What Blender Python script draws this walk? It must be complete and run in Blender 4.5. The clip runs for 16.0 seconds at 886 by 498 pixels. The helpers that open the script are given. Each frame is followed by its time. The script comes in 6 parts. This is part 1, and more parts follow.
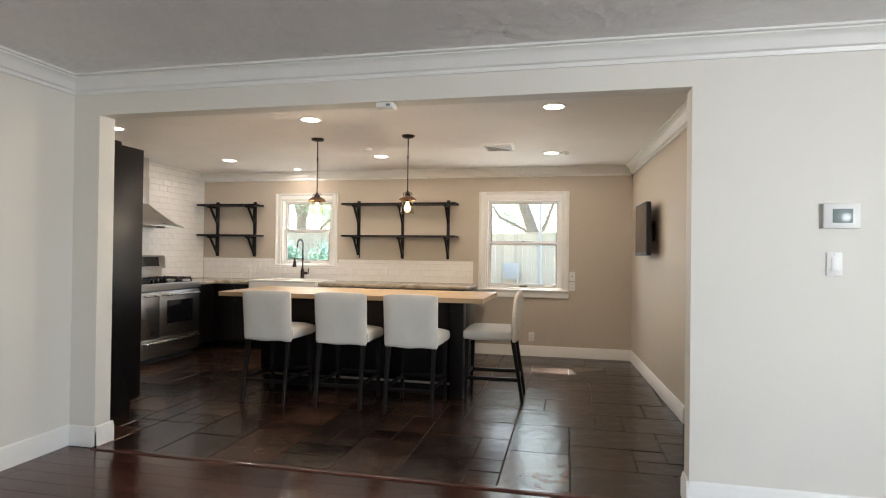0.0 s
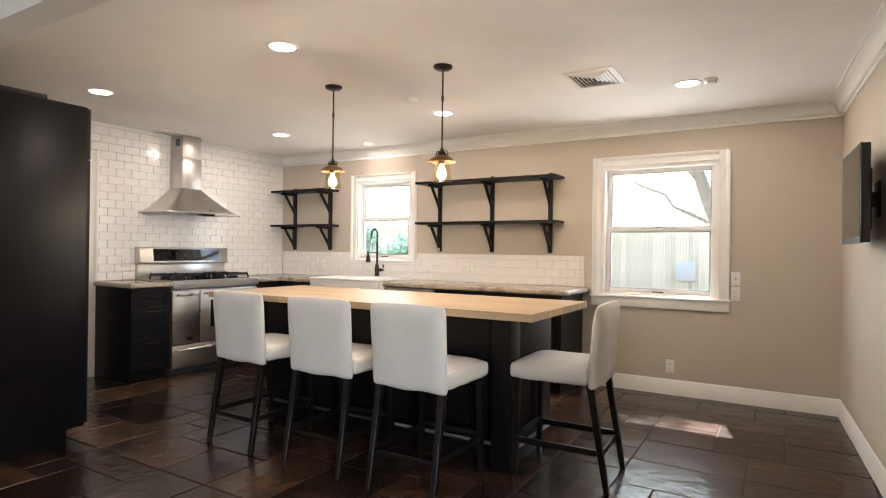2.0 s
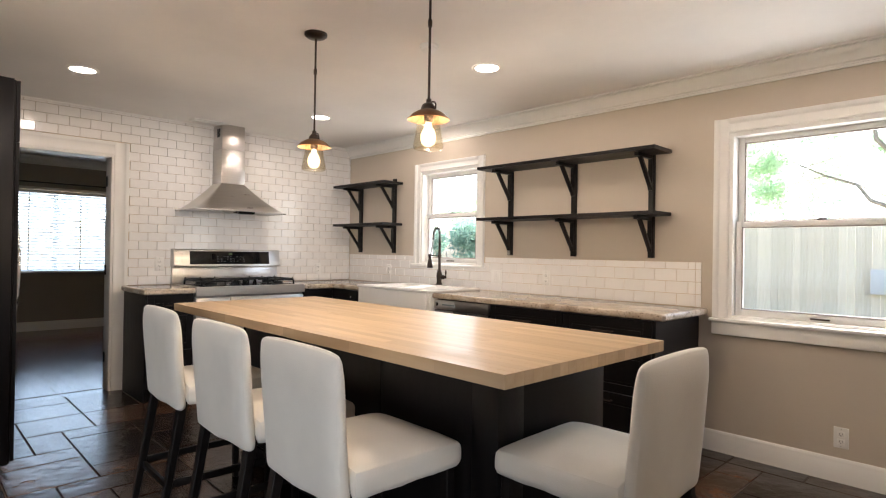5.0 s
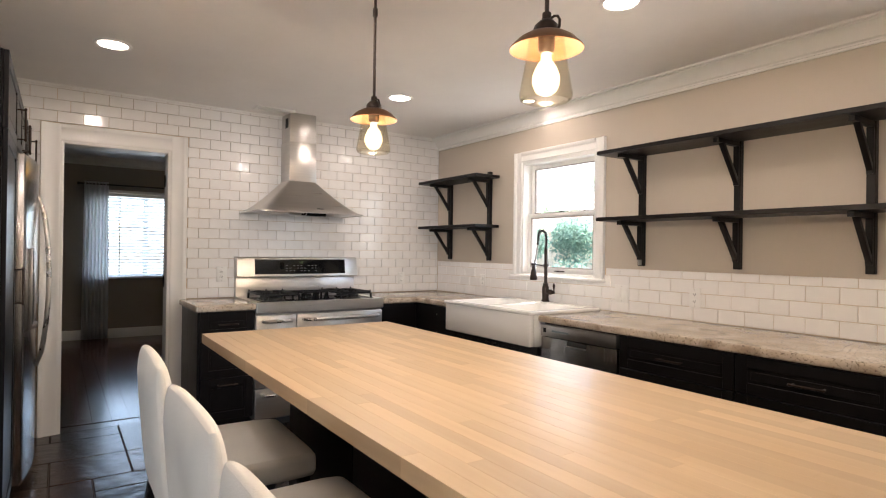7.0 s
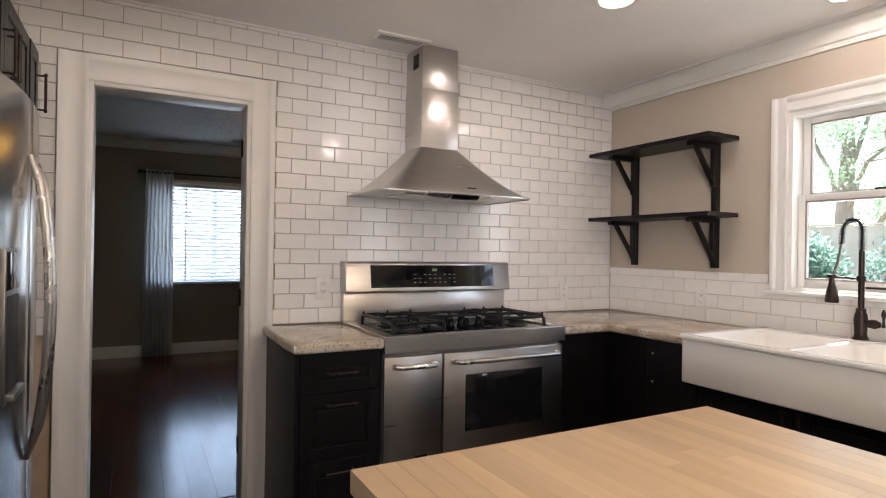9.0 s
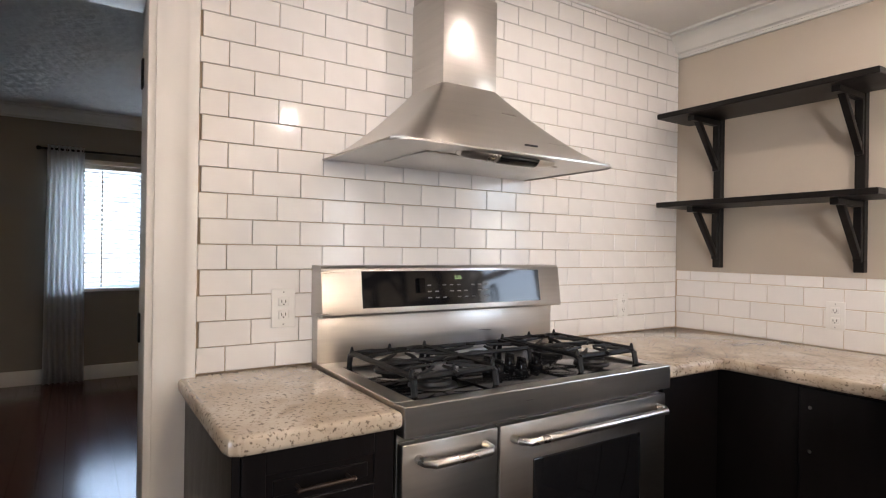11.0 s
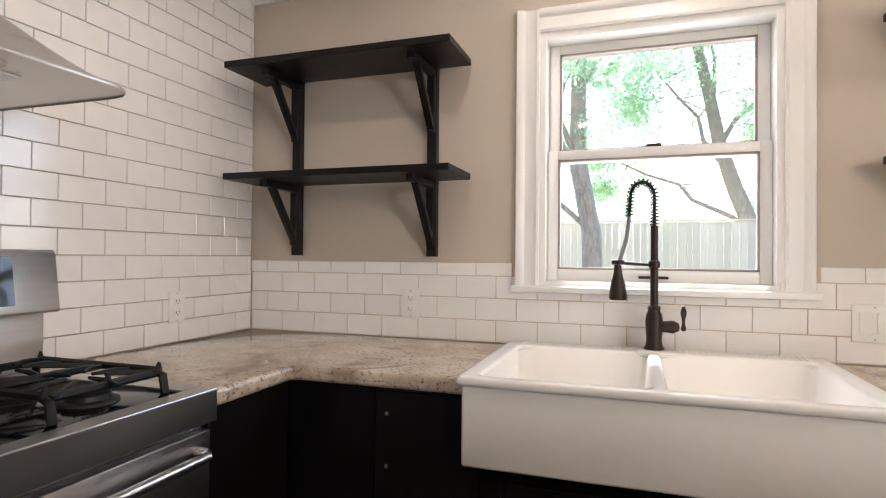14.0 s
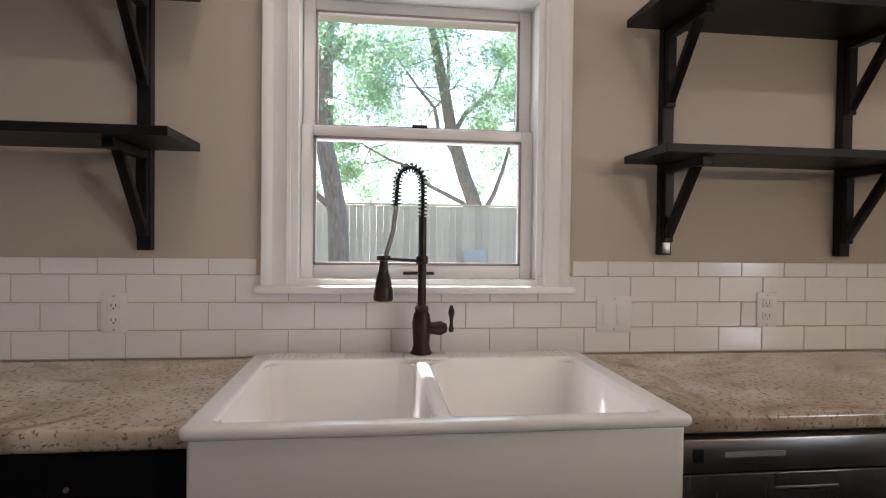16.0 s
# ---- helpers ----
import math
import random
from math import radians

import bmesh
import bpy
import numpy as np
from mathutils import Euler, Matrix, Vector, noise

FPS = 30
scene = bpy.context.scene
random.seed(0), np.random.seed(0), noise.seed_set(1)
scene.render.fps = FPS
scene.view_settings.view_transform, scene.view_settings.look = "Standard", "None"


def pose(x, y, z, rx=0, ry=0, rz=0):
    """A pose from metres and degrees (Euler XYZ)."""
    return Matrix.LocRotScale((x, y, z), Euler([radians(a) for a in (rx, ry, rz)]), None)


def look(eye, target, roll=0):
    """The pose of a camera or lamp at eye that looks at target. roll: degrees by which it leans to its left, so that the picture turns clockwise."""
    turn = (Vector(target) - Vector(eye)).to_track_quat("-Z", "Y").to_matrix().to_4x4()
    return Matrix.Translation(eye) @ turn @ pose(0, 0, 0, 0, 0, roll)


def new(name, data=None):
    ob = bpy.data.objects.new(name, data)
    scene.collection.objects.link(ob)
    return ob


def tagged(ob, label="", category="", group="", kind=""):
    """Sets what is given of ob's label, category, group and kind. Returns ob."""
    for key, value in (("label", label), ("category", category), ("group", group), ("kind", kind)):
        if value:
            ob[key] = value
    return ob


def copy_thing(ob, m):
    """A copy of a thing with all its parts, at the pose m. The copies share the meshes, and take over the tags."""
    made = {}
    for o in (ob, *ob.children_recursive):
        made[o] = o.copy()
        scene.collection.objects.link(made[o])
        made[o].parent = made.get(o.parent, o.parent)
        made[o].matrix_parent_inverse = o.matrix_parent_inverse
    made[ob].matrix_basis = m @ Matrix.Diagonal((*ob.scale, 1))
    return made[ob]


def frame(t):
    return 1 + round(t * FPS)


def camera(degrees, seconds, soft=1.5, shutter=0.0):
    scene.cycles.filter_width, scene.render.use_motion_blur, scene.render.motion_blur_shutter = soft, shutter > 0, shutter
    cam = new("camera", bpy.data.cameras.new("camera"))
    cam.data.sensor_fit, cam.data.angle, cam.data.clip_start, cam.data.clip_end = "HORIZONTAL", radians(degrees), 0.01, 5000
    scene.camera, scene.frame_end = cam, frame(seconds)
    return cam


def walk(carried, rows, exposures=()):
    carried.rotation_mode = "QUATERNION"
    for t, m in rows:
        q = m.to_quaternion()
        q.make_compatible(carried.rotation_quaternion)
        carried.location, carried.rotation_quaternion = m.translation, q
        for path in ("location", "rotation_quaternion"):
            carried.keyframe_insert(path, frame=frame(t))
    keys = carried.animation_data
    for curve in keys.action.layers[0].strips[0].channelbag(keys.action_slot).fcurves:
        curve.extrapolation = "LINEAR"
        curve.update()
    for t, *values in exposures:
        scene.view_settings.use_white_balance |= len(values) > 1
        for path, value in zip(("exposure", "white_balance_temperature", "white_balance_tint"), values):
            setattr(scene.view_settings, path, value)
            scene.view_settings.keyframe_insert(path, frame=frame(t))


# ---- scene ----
cam = camera(76.2, 16.0, soft=1.15)
PATH = [
    (0, (0.445, 0.391, 1.308), (0.018, 2.345, 1.325), 0.7),
    (0.5, (0.565, 0.985, 1.272), (-0.031, 2.894, 1.285), 0.6),
    (1, (0.645, 1.515, 1.273), (-0.092, 3.374, 1.286), 0.6),
    (1.5, (0.759, 2.035, 1.261), (-0.127, 3.828, 1.273), 0.6),
    (2, (0.832, 2.476, 1.245), (-0.191, 4.195, 1.251), 0.7),
    (2.5, (0.882, 2.817, 1.266), (-0.228, 4.481, 1.258), 0.6),
    (3, (0.938, 3.104, 1.262), (-0.267, 4.7, 1.255), 0.6),
    (3.5, (0.912, 3.349, 1.278), (-0.364, 4.889, 1.272), 0.6),
    (3.7, (0.915, 3.426, 1.294), (-0.378, 4.952, 1.289), 0.7),
    (6, (0.444, 4.37, 1.228), (-1.111, 5.628, 1.241), 0.8),
    (6.5, (0.262, 4.5, 1.269), (-1.339, 5.698, 1.276), 0.8),
    (7, (-0.041, 4.624, 1.319), (-1.694, 5.749, 1.324), 0.8),
    (7.5, (-0.467, 4.732, 1.379), (-2.167, 5.786, 1.383), 0.8),
    (8, (-0.925, 4.757, 1.401), (-2.662, 5.748, 1.401), 1.0),
    (8.5, (-1.417, 4.811, 1.352), (-3.167, 5.779, 1.357), 0.9),
    (9, (-1.821, 4.831, 1.314), (-3.58, 5.783, 1.318), 0.9),
    (9.2, (-1.956, 4.828, 1.309), (-3.717, 5.777, 1.32), 0.9),
    (9.8, (-2.33, 4.812, 1.307), (-4.072, 5.797, 1.318), 0.9),
    (10.3, (-2.62, 4.905, 1.305), (-4.34, 5.925, 1.314), 0.9),
    (10.8, (-2.87, 5.065, 1.303), (-4.56, 6.135, 1.308), 0.9),
    (11.3, (-3.093, 5.255, 1.3), (-4.753, 6.37, 1.302), 0.9),
    (11.5, (-3.154, 5.312, 1.277), (-4.805, 6.441, 1.282), 1.1),
    (12, (-3.247, 5.396, 1.253), (-4.889, 6.538, 1.251), 1.3),
    (12.5, (-3.275, 5.492, 1.248), (-4.801, 6.785, 1.26), 0.9),
    (13, (-3.292, 5.593, 1.254), (-4.553, 7.146, 1.281), 0.6),
    (13.5, (-3.28, 5.678, 1.256), (-4.218, 7.444, 1.282), 0.6),
    (14, (-3.215, 5.74, 1.238), (-3.861, 7.633, 1.262), 0.5),
    (14.5, (-3.175, 5.832, 1.214), (-3.571, 7.793, 1.232), 0.4),
    (15, (-3.178, 5.919, 1.196), (-3.365, 7.91, 1.208), 0.6),
    (15.5, (-3.218, 5.991, 1.241), (-3.228, 7.991, 1.219), 0.7),
    (16, (-3.296, 6.051, 1.28), (-3.056, 8.036, 1.242), 0.7),
]
EXPOSURE = [(0, 2.6, 6350, 9), (1.5, 2.9, 6350, 12), (3.5, 2.8, 6350, 12), (6, 2.65, 6350, 14), (7.5, 2.55, 6250, 14), (8.5, 2.4, 6200, 15), (9, 2.45, 6200, 15), (11.5, 3.0, 6200, 15), (12.5, 3.0, 6200, 15), (13.5, 2.8, 6150, 14), (14.5, 2.35, 6100, 14), (15.5, 1.87, 6050, 15), (16, 1.75, 6050, 15)]
walk(cam, [(t, look(eye, target, roll)) for t, eye, target, roll in PATH], EXPOSURE)

# ---------- world, sun and daylight ----------
SUN_DIR = (-0.15, 0.62, 0.77)          # towards the sun
world = bpy.data.worlds.new("world")
scene.world = world
world.use_nodes = True
wn = world.node_tree.nodes
sky = wn.new("ShaderNodeTexSky")
sky.sky_type = "NISHITA"
sky.sun_disc = False
sky.sun_elevation = math.asin(SUN_DIR[2] / Vector(SUN_DIR).length)
sky.sun_rotation = math.atan2(SUN_DIR[0], SUN_DIR[1])
world.node_tree.links.new(sky.outputs[0], wn["Background"].inputs[0])
wn["Background"].inputs[1].default_value = 0.15


def lamp(name, kind, power, m, colour=(1, 1, 1), size=0.1, size_y=None, spot=None):
    data = bpy.data.lights.new(name, kind)
    data.energy, data.color = power, colour
    if kind == "AREA":
        data.size = size
        if size_y:
            data.shape, data.size_y = "RECTANGLE", size_y
    elif kind == "SUN":
        data.angle = size
    else:
        data.shadow_soft_size = size
    if spot:
        data.spot_size, data.spot_blend = radians(spot), 0.2
    ob = new(name, data)
    ob.matrix_world = m
    return ob


lamp("sun", "SUN", 5.0, look((0, 0, 0), (-SUN_DIR[0], -SUN_DIR[1], -SUN_DIR[2])), (1.0, 0.95, 0.87), radians(0.5))
DAY = (0.90, 0.95, 1.0)
# sky light in the window openings
lamp("window_light_sink", "AREA", 1.1, pose(-3.12, 7.93, 1.6, -90, 0, 0), DAY, 0.74, 0.84)
lamp("window_light_dining", "AREA", 2.6, pose(-0.06, 7.93, 1.43, -90, 0, 0), DAY, 0.92, 1.1)
lamp("window_light_living", "AREA", 28, look((4.02, -0.2, 1.45), (1.6, 1.2, 1.6)), DAY, 1.7, 1.4)
lamp("window_light_back_room", "AREA", 5.0, pose(-9.453, 5.915, 1.485, 0, -90, 0), (0.66, 0.84, 1.0), 1.16, 1.86)
WARM = (1.0, 0.84, 0.725)
CANS = [(-3.68, 4.86), (-1.70, 4.85), (0.34, 4.76), (-3.67, 6.69), (-1.69, 6.69), (0.27, 6.75)]
CAN_W, PEND_W = 1.9, 2.4

# ---------- helpers ----------
BASE = {}


def mesh_of(name, bm, material):
    me = bpy.data.meshes.new(name)
    bm.normal_update()
    bm.to_mesh(me)
    bm.free()
    if material:
        me.materials.append(material)
    return me


def shade(me, angle=35):
    for p in me.polygons:
        p.use_smooth = True
    me.set_sharp_from_angle(angle=radians(angle))
    return me


def thing(name, base, label, category, group="", kind=""):
    ob = new(name)
    ob.location = base
    ob.empty_display_size = 0.1
    BASE[ob.name] = Vector(base)
    return tagged(ob, label, category, group, kind)


def part(name, bm, material, parent, label="", smooth=True):
    """One mesh object under a thing or a part; bm in the world's coordinates."""
    base = BASE[parent.name]
    bmesh.ops.translate(bm, verts=bm.verts, vec=-base)
    me = mesh_of(name, bm, material)
    if smooth:
        shade(me)
    ob = new(name, me)
    ob.parent = parent
    BASE[ob.name] = base
    return tagged(ob, label)


def solid(name, bm, material, label, category="", group="", kind="", smooth=False):
    """A thing that is one mesh."""
    me = mesh_of(name, bm, material)
    if smooth:
        shade(me)
    ob = new(name, me)
    BASE[ob.name] = Vector((0, 0, 0))
    return tagged(ob, label, category, group, kind)


def box(x0, x1, y0, y1, z0, z1, bevel=0.0, seg=2, bm=None):
    own = bmesh.new()
    bmesh.ops.create_cube(own, size=1)
    for v in own.verts:
        v.co = ((x0 + x1) / 2 + v.co.x * (x1 - x0), (y0 + y1) / 2 + v.co.y * (y1 - y0), (z0 + z1) / 2 + v.co.z * (z1 - z0))
    if bevel:
        bmesh.ops.bevel(own, geom=own.edges[:], offset=bevel, segments=seg, profile=0.5, affect="EDGES")
    return into(own, bm)


def into(own, bm):
    if bm is None:
        return own
    me = bpy.data.meshes.new("tmp")
    own.to_mesh(me)
    own.free()
    bm.from_mesh(me)
    bpy.data.meshes.remove(me)
    return bm


def tube(points, radius, seg=10, bm=None, caps=True, closed=False):
    """A round bar along points; radius is one number or one for each point."""
    own = bmesh.new()
    pts = [Vector(p) for p in points]
    n = len(pts)
    rings = []
    side = None
    for i, p in enumerate(pts):
        a = pts[(i - 1) % n] if (i or closed) else p
        b = pts[(i + 1) % n] if (i < n - 1 or closed) else p
        d = (b - a).normalized()
        if side is None:
            side = d.orthogonal().normalized()
        side = (side - d * side.dot(d)).normalized()
        up = d.cross(side)
        r = radius[i] if isinstance(radius, (list, tuple)) else radius
        rings.append([own.verts.new(p + r * (math.cos(2 * math.pi * k / seg) * side + math.sin(2 * math.pi * k / seg) * up)) for k in range(seg)])
    for i in range(n if closed else n - 1):
        r0, r1 = rings[i], rings[(i + 1) % n]
        for k in range(seg):
            own.faces.new((r0[k], r0[(k + 1) % seg], r1[(k + 1) % seg], r1[k]))
    if caps and not closed:
        own.faces.new(rings[0][::-1])
        own.faces.new(rings[-1])
    return into(own, bm)


def lathe(profile, centre, seg=28, bm=None, axis="z"):
    """Turn (radius, height) pairs about an upright axis (or x, y) through centre."""
    own = bmesh.new()
    c = Vector(centre)
    rings = []
    for r, h in profile:
        ring = []
        for k in range(seg):
            a = 2 * math.pi * k / seg
            u, w = r * math.cos(a), r * math.sin(a)
            off = {"z": (u, w, h), "x": (h, u, w), "y": (w, h, u)}[axis]
            ring.append(own.verts.new(c + Vector(off)))
        rings.append(ring)
    for r0, r1 in zip(rings, rings[1:]):
        for k in range(seg):
            own.faces.new((r0[k], r0[(k + 1) % seg], r1[(k + 1) % seg], r1[k]))
    if profile[0][0] > 1e-4:
        own.faces.new(rings[0][::-1])
    if profile[-1][0] > 1e-4:
        own.faces.new(rings[-1])
    bmesh.ops.remove_doubles(own, verts=own.verts, dist=1e-5)
    bmesh.ops.recalc_face_normals(own, faces=own.faces)
    return into(own, bm)


def prism(outline, axis, a, b, bevel=0.0, bm=None):
    """A flat outline pushed along an axis from a to b. Outline points are in the other two axes, in order."""
    own = bmesh.new()

    def at(u, w, h):
        return {"x": (h, u, w), "y": (u, h, w), "z": (u, w, h)}[axis]
    lo = [own.verts.new(at(u, w, a)) for u, w in outline]
    hi = [own.verts.new(at(u, w, b)) for u, w in outline]
    n = len(outline)
    own.faces.new(lo)
    own.faces.new(hi)
    for k in range(n):
        own.faces.new((lo[k], lo[(k + 1) % n], hi[(k + 1) % n], hi[k]))
    bmesh.ops.recalc_face_normals(own, faces=own.faces)
    if bevel:
        bmesh.ops.bevel(own, geom=own.edges[:], offset=bevel, segments=2, profile=0.5, affect="EDGES")
    return into(own, bm)


# ---------- materials ----------
def mat(name, colour, rough=0.5, metal=0.0, vary=0.08, scale=6.0, bump=0.0, bump_scale=60.0, coat=0.0, stretch=(1, 1, 1), spec=0.5, second=None, island=0.0, sheen=0.0):
    """Colour with broad and fine variation, uneven gloss and relief, in metres."""
    m = bpy.data.materials.new(name)
    m.use_nodes = True
    nt = m.node_tree
    nodes, links = nt.nodes, nt.links
    b = nodes["Principled BSDF"]
    b.inputs["Roughness"].default_value, b.inputs["Metallic"].default_value = rough, metal
    b.inputs["Coat Weight"].default_value = coat
    b.inputs["Specular IOR Level"].default_value = spec
    if sheen:
        b.inputs["Sheen Weight"].default_value = sheen
    tc = nodes.new("ShaderNodeTexCoord")
    mp = nodes.new("ShaderNodeMapping")
    mp.inputs["Scale"].default_value = stretch
    links.new(tc.outputs["Object"], mp.inputs["Vector"])
    big = nodes.new("ShaderNodeTexNoise")
    big.inputs["Scale"].default_value, big.inputs["Detail"].default_value = scale, 5
    fine = nodes.new("ShaderNodeTexNoise")
    fine.inputs["Scale"].default_value, fine.inputs["Detail"].default_value = bump_scale, 4
    for n in (big, fine):
        links.new(mp.outputs[0], n.inputs["Vector"])
    mix = nodes.new("ShaderNodeMix")
    mix.data_type = "RGBA"
    c2 = second or tuple(min(1, c * (1 + vary)) for c in colour)
    c1 = colour if second else tuple(c * (1 - vary) for c in colour)
    mix.inputs[6].default_value, mix.inputs[7].default_value = (*c1, 1), (*c2, 1)
    add = nodes.new("ShaderNodeMath")
    add.operation = "MULTIPLY_ADD"
    links.new(fine.outputs[0], add.inputs[0])
    add.inputs[1].default_value = 0.35
    ramp = nodes.new("ShaderNodeMapRange")
    ramp.inputs[1].default_value, ramp.inputs[2].default_value = 0.3, 0.7
    links.new(big.outputs[0], ramp.inputs[0])
    links.new(ramp.outputs[0], add.inputs[2])
    fac = nodes.new("ShaderNodeMath")
    fac.operation = "SUBTRACT"
    fac.use_clamp = True
    links.new(add.outputs[0], fac.inputs[0])
    fac.inputs[1].default_value = 0.17
    links.new(fac.outputs[0], mix.inputs[0])
    out = mix.outputs[2]
    if island:
        info = nodes.new("ShaderNodeObjectInfo")
        hsv = nodes.new("ShaderNodeHueSaturation")
        mr = nodes.new("ShaderNodeMapRange")
        mr.inputs[3].default_value, mr.inputs[4].default_value = 1 - island, 1 + island
        links.new(info.outputs["Random"], mr.inputs[0])
        links.new(mr.outputs[0], hsv.inputs["Value"])
        links.new(out, hsv.inputs["Color"])
        out = hsv.outputs[0]
    links.new(out, b.inputs["Base Color"])
    rr = nodes.new("ShaderNodeMapRange")
    rr.inputs[3].default_value, rr.inputs[4].default_value = max(0.02, rough * 0.8), min(1, rough * 1.2)
    links.new(big.outputs[0], rr.inputs[0])
    links.new(rr.outputs[0], b.inputs["Roughness"])
    if bump:
        bp = nodes.new("ShaderNodeBump")
        bp.inputs["Strength"].default_value, bp.inputs["Distance"].default_value = bump, 0.004
        links.new(fine.outputs[0], bp.inputs["Height"])
        links.new(bp.outputs[0], b.inputs["Normal"])
    return m


def glow(name, colour, strength):
    m = bpy.data.materials.new(name)
    m.use_nodes = True
    nt = m.node_tree
    e = nt.nodes.new("ShaderNodeEmission")
    e.inputs[0].default_value, e.inputs[1].default_value = (*colour, 1), strength
    nt.links.new(e.outputs[0], nt.nodes["Material Output"].inputs[0])
    return m


def glass_mat(name, colour=(1, 1, 1), rough=0.0, clear=0.92):
    """Thin glass: mostly clear, with a mirror-like share that grows at grazing angles."""
    m = bpy.data.materials.new(name)
    m.use_nodes = True
    nt = m.node_tree
    t, g, mx, fr = (nt.nodes.new("ShaderNode" + k) for k in ("BsdfTransparent", "BsdfGlossy", "MixShader", "LayerWeight"))
    t.inputs[0].default_value = (*[c * clear for c in colour], 1)
    g.inputs["Roughness"].default_value = rough
    fr.inputs["Blend"].default_value = 0.5
    p, q = nt.nodes.new("ShaderNodeMath"), nt.nodes.new("ShaderNodeMath")
    p.operation, q.operation = "POWER", "MULTIPLY_ADD"
    p.inputs[1].default_value, q.inputs[1].default_value, q.inputs[2].default_value = 4.0, 0.6, 0.03
    nt.links.new(fr.outputs["Facing"], p.inputs[0])
    nt.links.new(p.outputs[0], q.inputs[0])
    nt.links.new(q.outputs[0], mx.inputs[0])
    nt.links.new(t.outputs[0], mx.inputs[1])
    nt.links.new(g.outputs[0], mx.inputs[2])
    nt.links.new(mx.outputs[0], nt.nodes["Material Output"].inputs[0])
    return m


M_WALL = mat("wall_paint", (0.54, 0.475, 0.395), 0.6, vary=0.02, scale=1.5, bump=0.12, bump_scale=220)
M_WALL_LR = mat("living_wall_paint", (0.76, 0.73, 0.665), 0.6, vary=0.02, scale=1.5, bump=0.12, bump_scale=220)
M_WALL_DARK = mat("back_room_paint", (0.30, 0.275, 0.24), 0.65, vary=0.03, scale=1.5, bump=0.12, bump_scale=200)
M_TRIM = mat("white_trim_paint", (0.82, 0.81, 0.78), 0.35, vary=0.02, scale=4, bump=0.03, bump_scale=90)
M_CEIL_K = mat("kitchen_ceiling_paint", (0.86, 0.84, 0.82), 0.8, vary=0.03, scale=2, bump=0.5, bump_scale=14)
M_CEIL = mat("textured_ceiling_paint", (0.86, 0.845, 0.83), 0.8, vary=0.03, scale=3, bump=1.0, bump_scale=11)
for node in M_CEIL.node_tree.nodes:
    if node.type == "BUMP":
        node.inputs["Distance"].default_value = 0.020
M_SLATE = mat("slate", (0.018, 0.015, 0.014), 0.24, vary=0.3, scale=4, bump=0.7, bump_scale=9, second=(0.085, 0.052, 0.036), island=0.40, spec=0.4)
nt = M_SLATE.node_tree
info, ramp, blend = nt.nodes.new("ShaderNodeObjectInfo"), nt.nodes.new("ShaderNodeValToRGB"), nt.nodes.new("ShaderNodeMix")
ramp.color_ramp.interpolation = "CONSTANT"
stones = [(0.0, (0.50, 0.44, 0.41)), (0.22, (0.78, 0.60, 0.50)), (0.42, (0.52, 0.50, 0.50)), (0.6, (0.66, 0.54, 0.47)), (0.8, (0.38, 0.37, 0.37)), (0.9, (0.95, 0.76, 0.60))]
for k, (at, c) in enumerate(stones):
    e = ramp.color_ramp.elements[k] if k < 2 else ramp.color_ramp.elements.new(at)
    e.position, e.color = at, (*c, 1)
blend.data_type, blend.blend_type = "RGBA", "MULTIPLY"
blend.inputs[0].default_value = 1.0
bsdf = nt.nodes["Principled BSDF"]
nt.links.new(info.outputs["Random"], ramp.inputs[0])
nt.links.new(bsdf.inputs["Base Color"].links[0].from_socket, blend.inputs[6])
nt.links.new(ramp.outputs[0], blend.inputs[7])
nt.links.new(blend.outputs[2], bsdf.inputs["Base Color"])
for node in nt.nodes:
    if node.type == "BUMP":
        node.inputs["Distance"].default_value = 0.008
M_SLATE_GROUT = mat("dark_grout", (0.062, 0.050, 0.041), 0.85, vary=0.15, scale=8, bump=0.3, bump_scale=150)
M_WOOD_RED = mat("red_brown_floorboard", (0.040, 0.013, 0.009), 0.16, vary=0.2, scale=4, bump=0.06, bump_scale=40, stretch=(1, 8, 8), second=(0.072, 0.023, 0.015), island=0.25)
M_WOOD_DARK = mat("dark_brown_floorboard", (0.022, 0.015, 0.012), 0.2, vary=0.2, scale=4, bump=0.06, bump_scale=40, stretch=(1, 8, 8), second=(0.042, 0.025, 0.018), island=0.3)
M_TILE = mat("white_glazed_tile", (0.83, 0.81, 0.785), 0.12, vary=0.02, scale=9, bump=0.05, bump_scale=14, island=0.02)
M_GROUT = mat("tan_grout", (0.60, 0.47, 0.34), 0.9, vary=0.08, scale=20, bump=0.2, bump_scale=300)
M_CAB = mat("black_brown_cabinet", (0.0060, 0.005, 0.0052), 0.34, vary=0.25, scale=5, bump=0.08, bump_scale=50, stretch=(6, 6, 1), spec=0.22)
M_BLACKWOOD = mat("black_brown_wood", (0.0075, 0.006, 0.0055), 0.40, vary=0.25, scale=6, bump=0.1, bump_scale=60, stretch=(1, 5, 5), spec=0.25)
M_STEEL = mat("brushed_steel", (0.53, 0.505, 0.475), 0.30, metal=1.0, vary=0.04, scale=3, bump=0.0, bump_scale=30, stretch=(1, 1, 30))
M_STEEL_H = mat("brushed_steel_grain_across", (0.50, 0.48, 0.455), 0.31, metal=1.0, vary=0.05, scale=3, bump=0.0, bump_scale=30, stretch=(1, 1, 20))
M_BLACKGLASS = mat("black_glass", (0.008, 0.008, 0.009), 0.06, vary=0.1, scale=3)
M_IRON = mat("black_cast_iron", (0.009, 0.009, 0.0095), 0.45, vary=0.2, scale=30, bump=0.2, bump_scale=200, spec=0.22)
